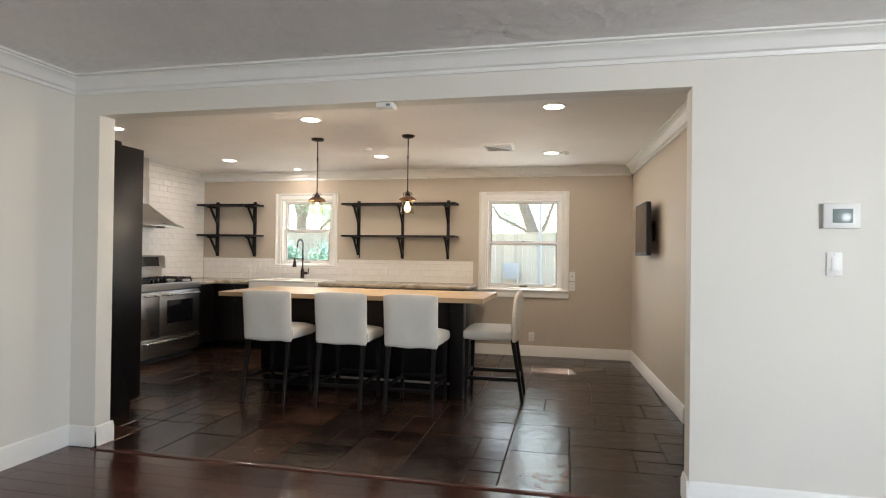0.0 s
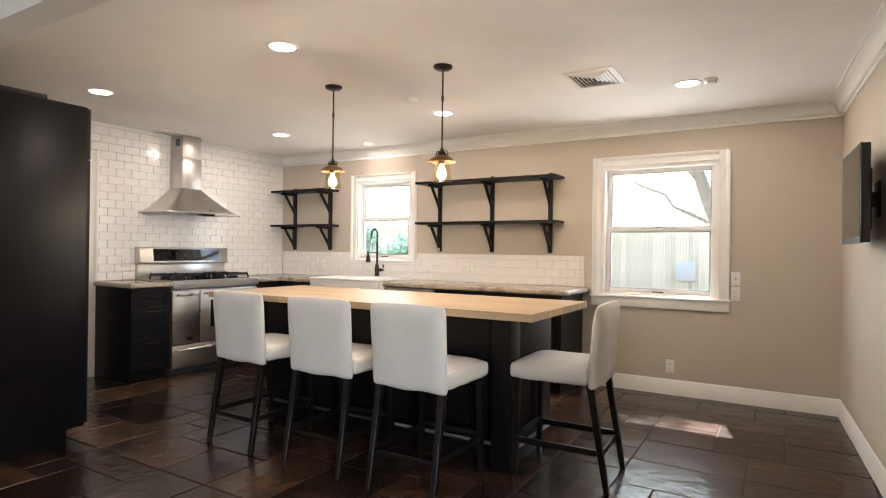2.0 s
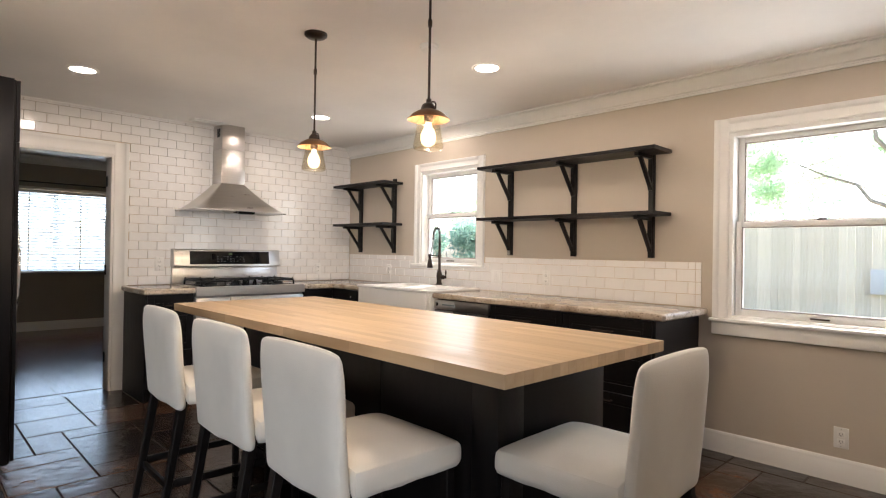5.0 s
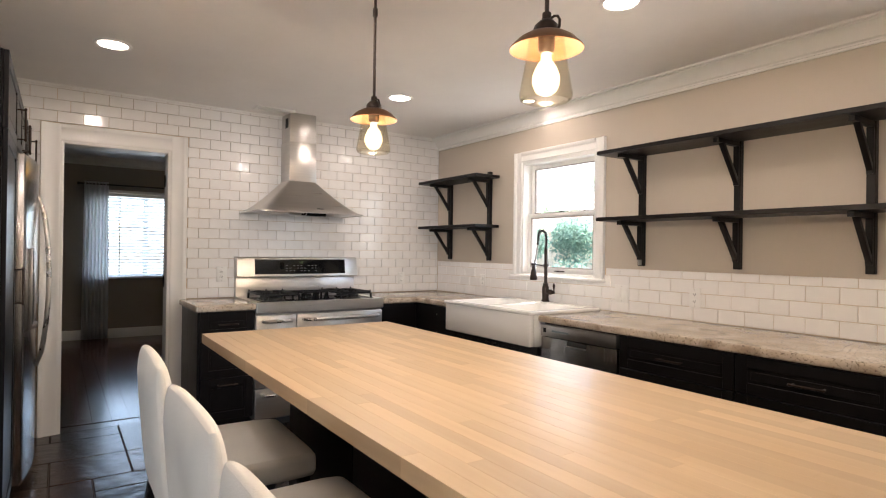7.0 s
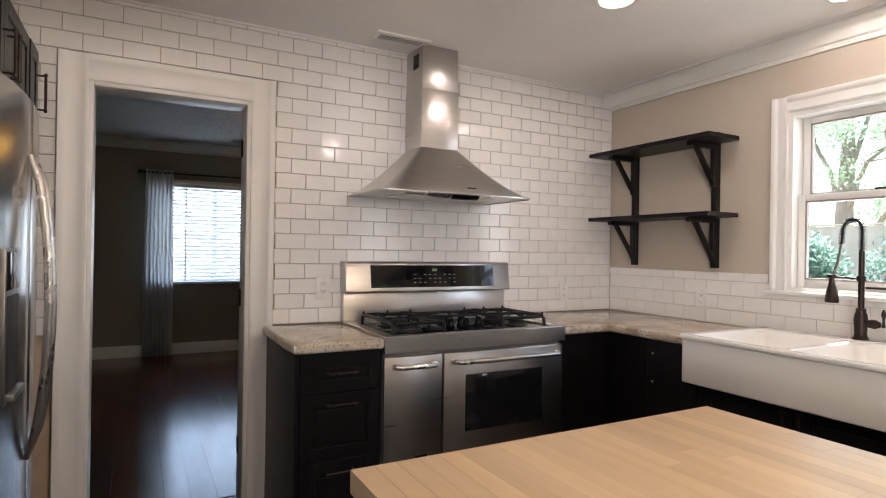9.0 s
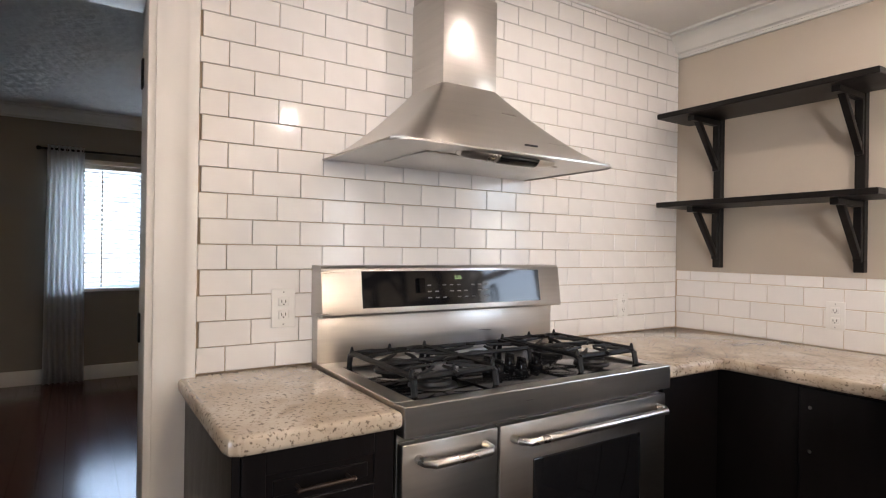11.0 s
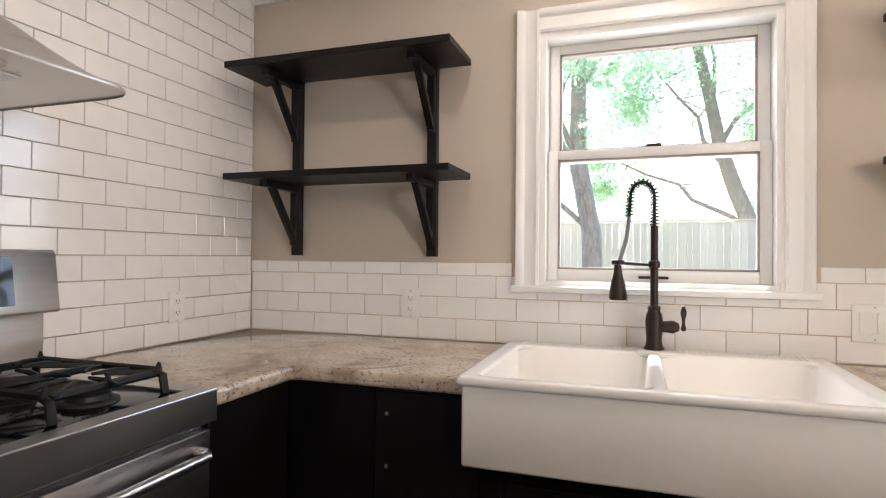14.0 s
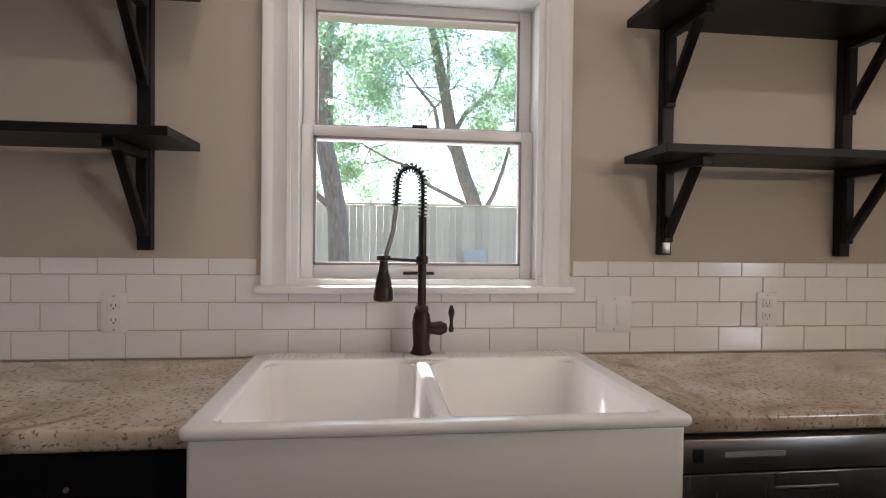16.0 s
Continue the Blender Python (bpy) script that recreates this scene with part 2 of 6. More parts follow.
M_ENAMEL = mat("black_enamel", (0.004, 0.004, 0.0045), 0.10, vary=0.1, scale=8, spec=0.18)
M_BRONZE = mat("oil_rubbed_bronze", (0.040, 0.028, 0.022), 0.32, metal=0.7, vary=0.25, scale=25, bump=0.03, bump_scale=90)
M_COPPER = mat("warm_brown_metal", (0.20, 0.105, 0.055), 0.35, metal=0.75, vary=0.15, scale=14)
M_CLOTH = mat("off_white_cotton", (0.72, 0.69, 0.63), 0.9, vary=0.04, scale=7, bump=0.22, bump_scale=240, sheen=0.2)
M_CERAMIC = mat("white_fireclay", (0.82, 0.795, 0.76), 0.16, vary=0.01, scale=5, coat=0.15)
M_PLASTIC = mat("white_plastic", (0.80, 0.79, 0.76), 0.35, vary=0.02, scale=9)
M_DARKSLOT = mat("dark_slot", (0.02, 0.02, 0.02), 0.6, vary=0.1)
M_GREYSCREEN = mat("grey_display", (0.22, 0.26, 0.26), 0.2, vary=0.05)
M_GLASS = glass_mat("window_glass")
M_JAR = glass_mat("jar_glass", (1.0, 0.97, 0.9), 0.0, 0.95)
M_CAN = glow("can_light", (1.0, 0.88, 0.72), 4)
M_BULB = glow("filament", (1.0, 0.80, 0.50), 30)
M_TV = mat("black_plastic", (0.015, 0.015, 0.016), 0.35, vary=0.1)
M_TVB = mat("matt_black_plastic", (0.012, 0.012, 0.013), 0.5, vary=0.1)
M_AMBER = glow("amber_glass", (1.0, 0.55, 0.12), 0.8)
M_GRASS = mat("dry_grass", (0.20, 0.175, 0.10), 0.9, vary=0.3, scale=2, bump=0.5, bump_scale=30, second=(0.32, 0.27, 0.17))
M_EAVE = mat("painted_soffit", (0.42, 0.40, 0.37), 0.7, vary=0.08, scale=4)
M_FENCE = mat("weathered_cedar", (0.60, 0.50, 0.36), 0.8, vary=0.12, scale=3, bump=0.3, bump_scale=30, stretch=(8, 8, 1), second=(0.74, 0.645, 0.49), island=0.12)
M_BOX = mat("pale_grey_metal", (0.56, 0.54, 0.50), 0.45, vary=0.05, scale=6)
M_BARK = mat("bark", (0.27, 0.235, 0.20), 0.9, vary=0.3, scale=8, bump=0.6, bump_scale=40, stretch=(3, 3, 1))
def leaf_mat(name, c1, c2, share=0.55):
    m = mat(name, c1, 0.5, vary=0.2, scale=3, second=c2)
    nt = m.node_tree
    b = nt.nodes["Principled BSDF"]
    tr, mx = nt.nodes.new("ShaderNodeBsdfTranslucent"), nt.nodes.new("ShaderNodeMixShader")
    tr.inputs[0].default_value = (*[min(0.8, c * 2.6) for c in c2], 1)
    mx.inputs[0].default_value = share
    nt.links.new(b.outputs[0], mx.inputs[1])
    nt.links.new(tr.outputs[0], mx.inputs[2])
    nt.links.new(mx.outputs[0], nt.nodes["Material Output"].inputs[0])
    return m


M_LEAF = leaf_mat("leaf", (0.11, 0.155, 0.085), (0.20, 0.28, 0.19), 0.66)
M_LEAFDARK = leaf_mat("dark_leaf", (0.065, 0.12, 0.10), (0.11, 0.175, 0.14))

# ---------- the shell of the kitchen ----------
XL, YB, YF, H, HL = -4.80, 7.80, 3.70, 2.44, 2.46
YL = 3.57                                     # living-room face of the opening wall
WA = (-3.549, -2.765, 1.133, 2.055)             # sink window opening x0 x1 z0 z1
WB = (-0.595, 0.385, 0.86, 2.04)              # dining window opening
DO = (4.63, 5.33, 2.05)                       # doorway in the tiled wall y0 y1 head
XJ0, XJ1, ZJ = -2.60, 1.085, 2.205            # wide opening to the living room
BS = 1.213                                    # top of the backsplash


def wall_with_holes(axis, at, thick, a, b, z0, z1, holes):
    """A wall along an axis from a to b with rectangular openings (a0, a1, z0, z1)."""
    bm = bmesh.new()

    def blk(u0, u1, w0, w1):
        if u1 - u0 > 1e-4 and w1 - w0 > 1e-4:
            if axis == "x":
                box(u0, u1, at, at + thick, w0, w1, bm=bm)
            else:
                box(at, at + thick, u0, u1, w0, w1, bm=bm)
    cur = a
    for h0, h1, hz0, hz1 in sorted(holes):
        blk(cur, h0, z0, z1)
        blk(h0, h1, z0, hz0)
        blk(h0, h1, hz1, z1)
        cur = h1
    blk(cur, b, z0, z1)
    return bm


wall_north = solid("wall_north", wall_with_holes("x", YB, 0.16, XL - 0.15, 2.5, -0.2, 2.6, [WA, WB]), M_WALL, "warm greige painted wall with two windows", "wall", kind="structure")
wall_west = solid("wall_west", wall_with_holes("y", XL - 0.012 - 0.13, 0.13, 2.9, YB, -0.2, 2.6, [(DO[0], DO[1], -0.2, DO[2])]), M_GROUT, "wall covered in white subway tile with a doorway", "wall", kind="structure")
bm = wall_with_holes("y", 0, 0.14, 3.70, 7.80, -0.02, 2.6, [(4.25, 5.12, -0.02, 2.06)])
wall_east = solid("wall_east", bm, M_WALL, "warm greige painted wall with a plain opening", "wall", kind="structure")
EAST = pose(1.247, 7.80, 0, 0, 0, 2.5) @ pose(0, -7.80, 0)
wall_east.matrix_world = EAST
solid("wall_hall", box(2.3, 2.4, 3.4, 6.4, -0.02, 2.6), M_WALL, "plain greige wall beyond the side opening", "wall", kind="structure")
bm = bmesh.new()
box(XL, XJ0, YL, YF, -0.02, 2.6, bm=bm)
box(XJ1, 4.2, YL, YF, -0.02, 2.6, bm=bm)
box(XJ0, XJ1, YL, YF, ZJ, 2.6, bm=bm)
wall_opening = solid("wall_opening", bm, M_WALL_LR, "pale painted wall with a wide cased-free opening", "wall", kind="structure")
solid("ceiling_kitchen", box(XL - 0.1, 2.4, YF + 0.002, YB, H, H + 0.08), M_CEIL_K, "off-white lightly textured ceiling", "ceiling", kind="structure")
solid("ceiling_living", box(-2.9, 4.2, -3.2, YL - 0.002, HL, HL + 0.08), M_CEIL, "off-white hand-textured ceiling", "ceiling", kind="structure")
# living room round the camera's start
solid("wall_living_west", box(-2.95, -2.80, -3.2, YL, -0.02, 2.6), M_WALL_LR, "pale painted living room wall", "wall", kind="structure")
solid("wall_living_east", wall_with_holes("y", 4.05, 0.15, -3.2, YL, -0.02, 2.6, [(-1.1, 0.7, 0.7, 2.18)]), M_WALL_LR, "pale painted living room wall with a window", "wall", kind="structure")
solid("wall_living_south", box(-2.9, 4.2, -3.3, -3.15, -0.02, 2.6), M_WALL_LR, "pale painted living room wall", "wall", kind="structure")
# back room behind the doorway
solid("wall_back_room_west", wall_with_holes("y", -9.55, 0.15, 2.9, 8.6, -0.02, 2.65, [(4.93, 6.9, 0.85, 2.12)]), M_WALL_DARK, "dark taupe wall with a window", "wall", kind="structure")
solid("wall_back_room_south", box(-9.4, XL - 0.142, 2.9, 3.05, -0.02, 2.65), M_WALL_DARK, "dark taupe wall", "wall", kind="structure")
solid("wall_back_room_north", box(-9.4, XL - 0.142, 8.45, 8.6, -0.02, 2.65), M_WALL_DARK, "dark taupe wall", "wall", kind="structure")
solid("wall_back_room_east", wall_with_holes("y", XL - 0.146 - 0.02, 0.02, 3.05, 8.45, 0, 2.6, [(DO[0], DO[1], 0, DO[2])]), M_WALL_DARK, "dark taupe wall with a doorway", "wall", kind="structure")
solid("ceiling_back_room", box(-9.5, XL - 0.1, 2.9, 8.6, 2.58, 2.68), M_CEIL, "off-white ceiling of the back room", "ceiling", kind="structure")
floor = solid("floor", box(XL - 0.02, 2.4, YL - 0.02, YB, -0.1, -0.006), M_SLATE_GROUT, "dark slate tile floor with tan grout", "floor", kind="structure")
floor_living = solid("floor_living", box(-2.9, 4.2, -3.3, YL - 0.02, -0.1, -0.004), M_WOOD_RED, "glossy red-brown wooden floor", "floor", kind="structure")
floor_back = solid("floor_back_room", box(-9.5, XL - 0.02, 2.9, 8.6, -0.1, -0.004), M_WOOD_DARK, "dark polished wooden floor", "floor", kind="structure")


# ---------- trim: baseboards, crown, casings ----------
def base_profile(t=0.016, h=0.135):
    return [(0, 0), (t, 0), (t, h - 0.035), (t * 0.75, h - 0.028), (t * 0.75, h - 0.018), (t * 0.45, h - 0.006), (t * 0.2, h), (0, h)]


def crown_profile(d=0.095, h=0.118):
    return [(0, 0), (0.014, 0), (0.016, h * 0.10), (0.010, h * 0.13), (0.012, h * 0.20), (0.028, h * 0.24), (d * 0.42, h * 0.40), (d * 0.50, h * 0.58), (d * 0.66, h * 0.72), (d * 0.84, h * 0.80), (d * 0.84, h * 0.86), (d * 0.78, h * 0.88), (d, h * 0.90), (d, h), (0, h)]


def run(profile, wall, at, side, a, b, z, bm=None):
    """Moulding along a wall: wall 'x' runs along x at y = at, and stands out towards side (+1 or -1)."""
    pts = [(at + side * u, z + w) for u, w in profile]
    return prism(pts, wall, a, b, bm=bm)


def trim(name, bm, label, at=None):
    ob = solid(name, bm, M_TRIM, label, "trim", kind="structure", smooth=True)
    if at is not None:
        ob.matrix_world = at
    return ob


trim("baseboard", run(base_profile(), "x", YB, -1, -0.755, 1.25, 0), "white moulded baseboard along the window wall")
trim("baseboard", run(base_profile(), "y", 0, -1, 5.122, 7.79, 0), "white moulded baseboard along the side wall", EAST)
trim("baseboard", run(base_profile(), "x", YL, -1, -2.784, XJ0 + 0.016, 0), "white moulded baseboard on the short pier")
trim("baseboard", run(base_profile(), "y", XJ0, 1, YL - 0.014, YF + 0.02, 0), "white moulded baseboard turning into the opening")
trim("baseboard", run(base_profile(), "x", YL, -1, XJ1 - 0.016, 4.05, 0), "white moulded baseboard of the living room")
trim("baseboard", run(base_profile(), "y", XJ1, -1, YL - 0.014, YF + 0.01, 0), "white moulded baseboard turning into the opening")
trim("baseboard", run(base_profile(), "y", -2.80, 1, -3.15, YL, 0), "white moulded baseboard of the living room")
trim("baseboard", run(base_profile(), "y", -9.40, 1, 3.05, 8.45, 0), "white baseboard of the back room")
trim("crown_moulding", run(crown_profile(), "x", YB, -1, XL, 1.25, H - 0.118), "white crown moulding along the window wall")
trim("crown_moulding", run(crown_profile(), "y", 0, -1, 3.70, 7.80, H - 0.118), "white crown moulding along the side wall", EAST)
trim("crown_moulding", run(crown_profile(), "x", YL, -1, -2.80, 4.05, HL - 0.118), "white crown moulding of the living room")
trim("crown_moulding", run(crown_profile(), "y", -2.80, 1, -3.15, YL, HL - 0.118), "white crown moulding of the living room")
trim("crown_moulding", run(crown_profile(), "y", -9.40, 1, 3.05, 8.45, 2.58 - 0.13), "white crown moulding of the back room")
trim("threshold_strip", prism([(YL - 0.05, 0), (YL - 0.045, 0.008), (YL - 0.01, 0.014), (YL + 0.005, 0.008), (YL + 0.01, 0)], "x", XJ0 + 0.018, XJ1 - 0.018), "dark red-brown wooden transition strip").data.materials[0] = M_WOOD_RED


def casing(name, wall, at, side, u0, u1, z0, z1, w, label, sill=True):
    """Moulded boards round an opening, mitre-free: jambs, head, and a sill with apron where wanted."""
    ob = thing(name, (0, 0, 0), label, "casing", kind="structure")
    prof = [(0, 0), (0.012, 0), (0.014, w * 0.12), (0.010, w * 0.2), (0.012, w * 0.62), (0.020, w * 0.72), (0.024, w * 0.82), (0.024, w - 0.002), (0.02, w), (0, w)]

    def up(inner, outward, a, b):
        pts = [(at + side * t, inner + outward * c) for t, c in prof]
        pts = pts if wall == "y" else [(q, p) for p, q in pts]
        return prism(pts, "z", a, b)
    zb = z0 if sill else 0
    part("jamb_board", up(u0, -1, zb, z1 + w), M_TRIM, ob)
    part("jamb_board", up(u1, 1, zb, z1 + w), M_TRIM, ob)
    pts = [(at + side * t, z1 + c) for t, c in prof]
    part("head_board", prism(pts, wall, u0, u1), M_TRIM, ob)
    if sill:
        s0, s1 = sorted((at, at + side * 0.05))
        a0, a1 = sorted((at, at + side * 0.03))
        b = (u0 - w - 0.012, u1 + w + 0.012)
        if wall == "x":
            part("sill", box(*b, s0, s1, z0 - 0.022, z0, 0.005), M_TRIM, ob)
            if sill != "thin":
                part("apron", box(b[0] + 0.012, b[1] - 0.012, a0, a1, z0 - 0.105, z0 - 0.022, 0.006), M_TRIM, ob)
    return ob


casing("casing_sink_window", "x", YB, -1, WA[0], WA[1], WA[2], WA[3], 0.083, "white moulded casing of the sink window", "thin")
casing("casing_dining_window", "x", YB, -1, WB[0], WB[1], WB[2], WB[3], 0.092, "white moulded casing of the dining window")
casing("casing_doorway", "y", XL + 0.002, 1, DO[0], DO[1], 0, DO[2], 0.115, "white fluted casing of the doorway", False)
door_jamb = thing("door_jamb", (0, 0, 0), "white door jamb with black hinges", "door frame", kind="structure")
part("jamb", box(XL - 0.17, XL + 0.004, DO[0] - 0.002, DO[0] + 0.02, 0, DO[2], 0.002), M_TRIM, door_jamb)
j2 = part("jamb", box(XL - 0.17, XL + 0.004, DO[1] - 0.02, DO[1] + 0.002, 0, DO[2], 0.002), M_TRIM, door_jamb)
part("head", box(XL - 0.17, XL + 0.004, DO[0] + 0.02, DO[1] - 0.02, DO[2] - 0.02, DO[2] + 0.002, 0.002), M_TRIM, door_jamb)
for z in (0.28, 1.05, 1.83):
    part("hinge", box(XL - 0.15, XL - 0.115, DO[1] - 0.026, DO[1] - 0.020, z - 0.045, z + 0.045, 0.002), M_IRON, j2, "black hinge leaf")


def sash_window(name, W, rail, label):
    """Double-hung window: two sashes with glass, stops, latch and finger lift."""
    x0, x1, z0, z1 = W
    ob = thing(name, (0, 0, 0), label, "window", kind="structure")
    y = YB
    fr = bmesh.new()
    for a in (box(x0, x0 + 0.022, y - 0.002, y + 0.15, z0, z1), box(x1 - 0.022, x1, y - 0.002, y + 0.15, z0, z1),
              box(x0 + 0.022, x1 - 0.022, y - 0.002, y + 0.15, z1 - 0.024, z1), box(x0 + 0.022, x1 - 0.022, y - 0.002, y + 0.17, z0, z0 + 0.018)):
        into(a, fr)
    part("window_frame", fr, M_TRIM, ob)
    for nm, a, b, yy in (("lower_sash", z0 + 0.018, rail + 0.02, y + 0.045), ("upper_sash", rail - 0.02, z1 - 0.024, y + 0.085)):
        u0, u1 = x0 + 0.024, x1 - 0.024
        s = bmesh.new()
        k = 0.038
        for c in (box(u0, u0 + k, yy, yy + 0.032, a, b, 0.004), box(u1 - k, u1, yy, yy + 0.032, a, b, 0.004),
                  box(u0 + k, u1 - k, yy, yy + 0.032, b - 0.034, b, 0.004), box(u0 + k, u1 - k, yy, yy + 0.032, a, a + 0.042, 0.004)):
            into(c, s)
        sash = part(nm, s, M_TRIM, ob)
        g = bmesh.new()
        for c in (box(u0 + k, u0 + k + 0.008, yy - 0.001, yy + 0.02, a + 0.042, b - 0.034), box(u1 - k - 0.008, u1 - k, yy - 0.001, yy + 0.02, a + 0.042, b - 0.034),
                  box(u0 + k, u1 - k, yy - 0.001, yy + 0.02, b - 0.042, b - 0.034), box(u0 + k, u1 - k, yy - 0.001, yy + 0.02, a + 0.042, a + 0.05)):
            into(c, g)
        part("glazing_bead", g, M_BEAD, sash, "taupe glazing bead")
        pane = part("pane", box(u0 + k, u1 - k, yy + 0.011, yy + 0.015, a + 0.042, b - 0.034), M_GLASS, sash)
        pane.visible_shadow = False
        if nm == "lower_sash":
            c = (x0 + x1) / 2
            part("latch", box(c - 0.025, c + 0.025, yy + 0.005, yy + 0.03, b, b + 0.012, 0.004), M_BRONZE, sash, "small bronze latch")
            part("finger_lift", box(c - 0.05, c + 0.05, yy - 0.014, yy + 0.002, a + 0.012, a + 0.022, 0.004), M_BRONZE, sash, "bronze finger lift")
    return ob


M_BEAD = mat("taupe_vinyl", (0.34, 0.29, 0.26), 0.5, vary=0.06, scale=12)
sash_window("window_1", WA, 1.608, "white double-hung window over the sink, closed")
sash_window("window_2", WB, 1.455, "white double-hung window beside the table end, closed")

# ---------- ceiling fittings ----------
for i, (x, y) in enumerate(CANS + [(-3.16, 7.50)]):
    r = 0.096 if i < 6 else 0.06
    can = thing("recessed_light", (x, y, H), "white recessed ceiling downlight, switched on", "ceiling light", "ceiling downlights")
    part("trim_ring", lathe([(r, 0.0), (r + 0.001, -0.004), (r - 0.006, -0.008), (r - 0.018, -0.006), (r - 0.022, -0.002), (r - 0.022, 0.0)], (x, y, H)), M_TRIM, can)
    part("lens", lathe([(r - 0.021, -0.001), (r - 0.024, -0.0035), (0.0, -0.0045)], (x, y, H)), M_CAN, can, "glowing frosted lens")
    lamp("can_light", "SPOT", CAN_W if i < 6 else CAN_W * 0.45, pose(x, y, H - 0.02), WARM, 0.022, spot=176)


def ceiling_disc(name, x, y, r, h, label, category):
    ob = thing(name, (x, y, H), label, category)
    part("base", lathe([(r, 0), (r, -h * 0.35), (r * 0.94, -h * 0.45)], (x, y, H)), M_PLASTIC, ob)
    part("cover", lathe([(r * 0.86, -h * 0.4), (r * 0.84, -h * 0.85), (r * 0.7, -h), (0, -h)], (x, y, H)), M_PLASTIC, ob)


ceiling_disc("smoke_detector", -1.67, 6.17, 0.055, 0.035, "small round white smoke detector on the ceiling", "smoke detector")
ceiling_disc("heat_sensor", 0.42, 6.72, 0.045, 0.035, "small round white ceiling sensor beside a downlight", "sensor")
sensor = thing("alarm_sensor", (-0.62, 3.63, ZJ), "white boxy alarm sensor under the opening's header", "sensor")
part("housing", box(-0.675, -0.57, 3.585, 3.675, ZJ - 0.032, ZJ, 0.006), M_PLASTIC, sensor)
part("face", box(-0.61, -0.585, 3.581, 3.586, ZJ - 0.024, ZJ - 0.01, 0.001), M_GREYSCREEN, sensor)


# sheet colour that stands for the shade between a register's slats
M_REGISTER_SHADE = mat("register_shade", (0.06, 0.057, 0.054), 0.6, vary=0.1)


def register(name, x0, x1, y0, y1, slats, label, H=H):
    ob = thing(name, ((x0 + x1) / 2, (y0 + y1) / 2, H), label, "vent")
    f = bmesh.new()
    for a in (box(x0, x0 + 0.028, y0, y1, H - 0.01, H, 0.003), box(x1 - 0.028, x1, y0, y1, H - 0.01, H, 0.003),
              box(x0 + 0.028, x1 - 0.028, y0, y0 + 0.028, H - 0.01, H, 0.003), box(x0 + 0.028, x1 - 0.028, y1 - 0.028, y1, H - 0.01, H, 0.003)):
        into(a, f)
    part("frame", f, M_TRIM, ob)
    part("backing", box(x0 + 0.02, x1 - 0.02, y0 + 0.02, y1 - 0.02, H - 0.002, H), M_REGISTER_SHADE, ob, "dark sheet for the shade behind the slats")
    along_x = (x1 - x0) >= (y1 - y0)
    for k in range(slats):
        f0 = (k + 0.5) / slats
        if along_x:
            c = y0 + 0.028 + (y1 - y0 - 0.056) * f0
            b = box(x0 + 0.028, x1 - 0.028, c - 0.013, c + 0.013, H - 0.0085, H - 0.0065)
            mid, ax = Vector((0, c, H - 0.008)), "X"
        else:
            c = x0 + 0.028 + (x1 - x0 - 0.056) * f0
            b = box(c - 0.013, c + 0.013, y0 + 0.028, y1 - 0.028, H - 0.0085, H - 0.0065)
            mid, ax = Vector((c, 0, H - 0.008)), "Y"
        bmesh.ops.rotate(b, verts=b.verts, cent=mid, matrix=Matrix.Rotation(radians(28), 3, ax))
        part("slat", b, M_TRIM, ob)


def square_diffuser(x0, x1, y0, y1, rings, label):
    """Nested square louvres that step inwards and up."""
    ob = thing("ceiling_vent", ((x0 + x1) / 2, (y0 + y1) / 2, H), label, "vent")
    part("backing", box(x0 + 0.03, x1 - 0.03, y0 + 0.03, y1 - 0.03, H - 0.002, H - 0.0005), M_LOUVRE_SHADE, ob, "dark sheet for the shade behind the louvres")

    def ring(i0, z0, i1, z1, t):
        b = bmesh.new()
        rows = []
        for i, z in ((i0, z0), (i1, z1), (i1, z1 + t), (i0, z0 + t)):
            rows.append([b.verts.new(p) for p in ((x0 + i, y0 + i, z), (x1 - i, y0 + i, z), (x1 - i, y1 - i, z), (x0 + i, y1 - i, z))])
        for k in range(4):
            r0, r1 = rows[k], rows[(k + 1) % 4]
            for j in range(4):
                b.faces.new((r0[j], r0[(j + 1) % 4], r1[(j + 1) % 4], r1[j]))
        bmesh.ops.recalc_face_normals(b, faces=b.faces)
        return b
    part("frame", ring(0.0, H - 0.006, 0.034, H - 0.014, 0.005), M_TRIM, ob)
    step = (min(x1 - x0, y1 - y0) / 2 - 0.045) / rings
    for k in range(rings):
        i = 0.045 + k * step
        part("louvre", ring(i, H - 0.010, min(i + step * 0.55, (x1 - x0) / 2 - 0.004), H - 0.017, 0.002), M_TRIM, ob)


# dark colour in place of the shade in the diffuser's gaps
M_LOUVRE_SHADE = mat("louvre_shade", (0.05, 0.047, 0.045), 0.6, vary=0.1)
square_diffuser(-0.43, -0.095, 6.12, 6.51, 5, "white square ceiling vent with nested louvres")
register("ceiling_vent", -4.66, -4.53, 5.90, 6.21, 4, "small white louvred ceiling vent beside the hood")


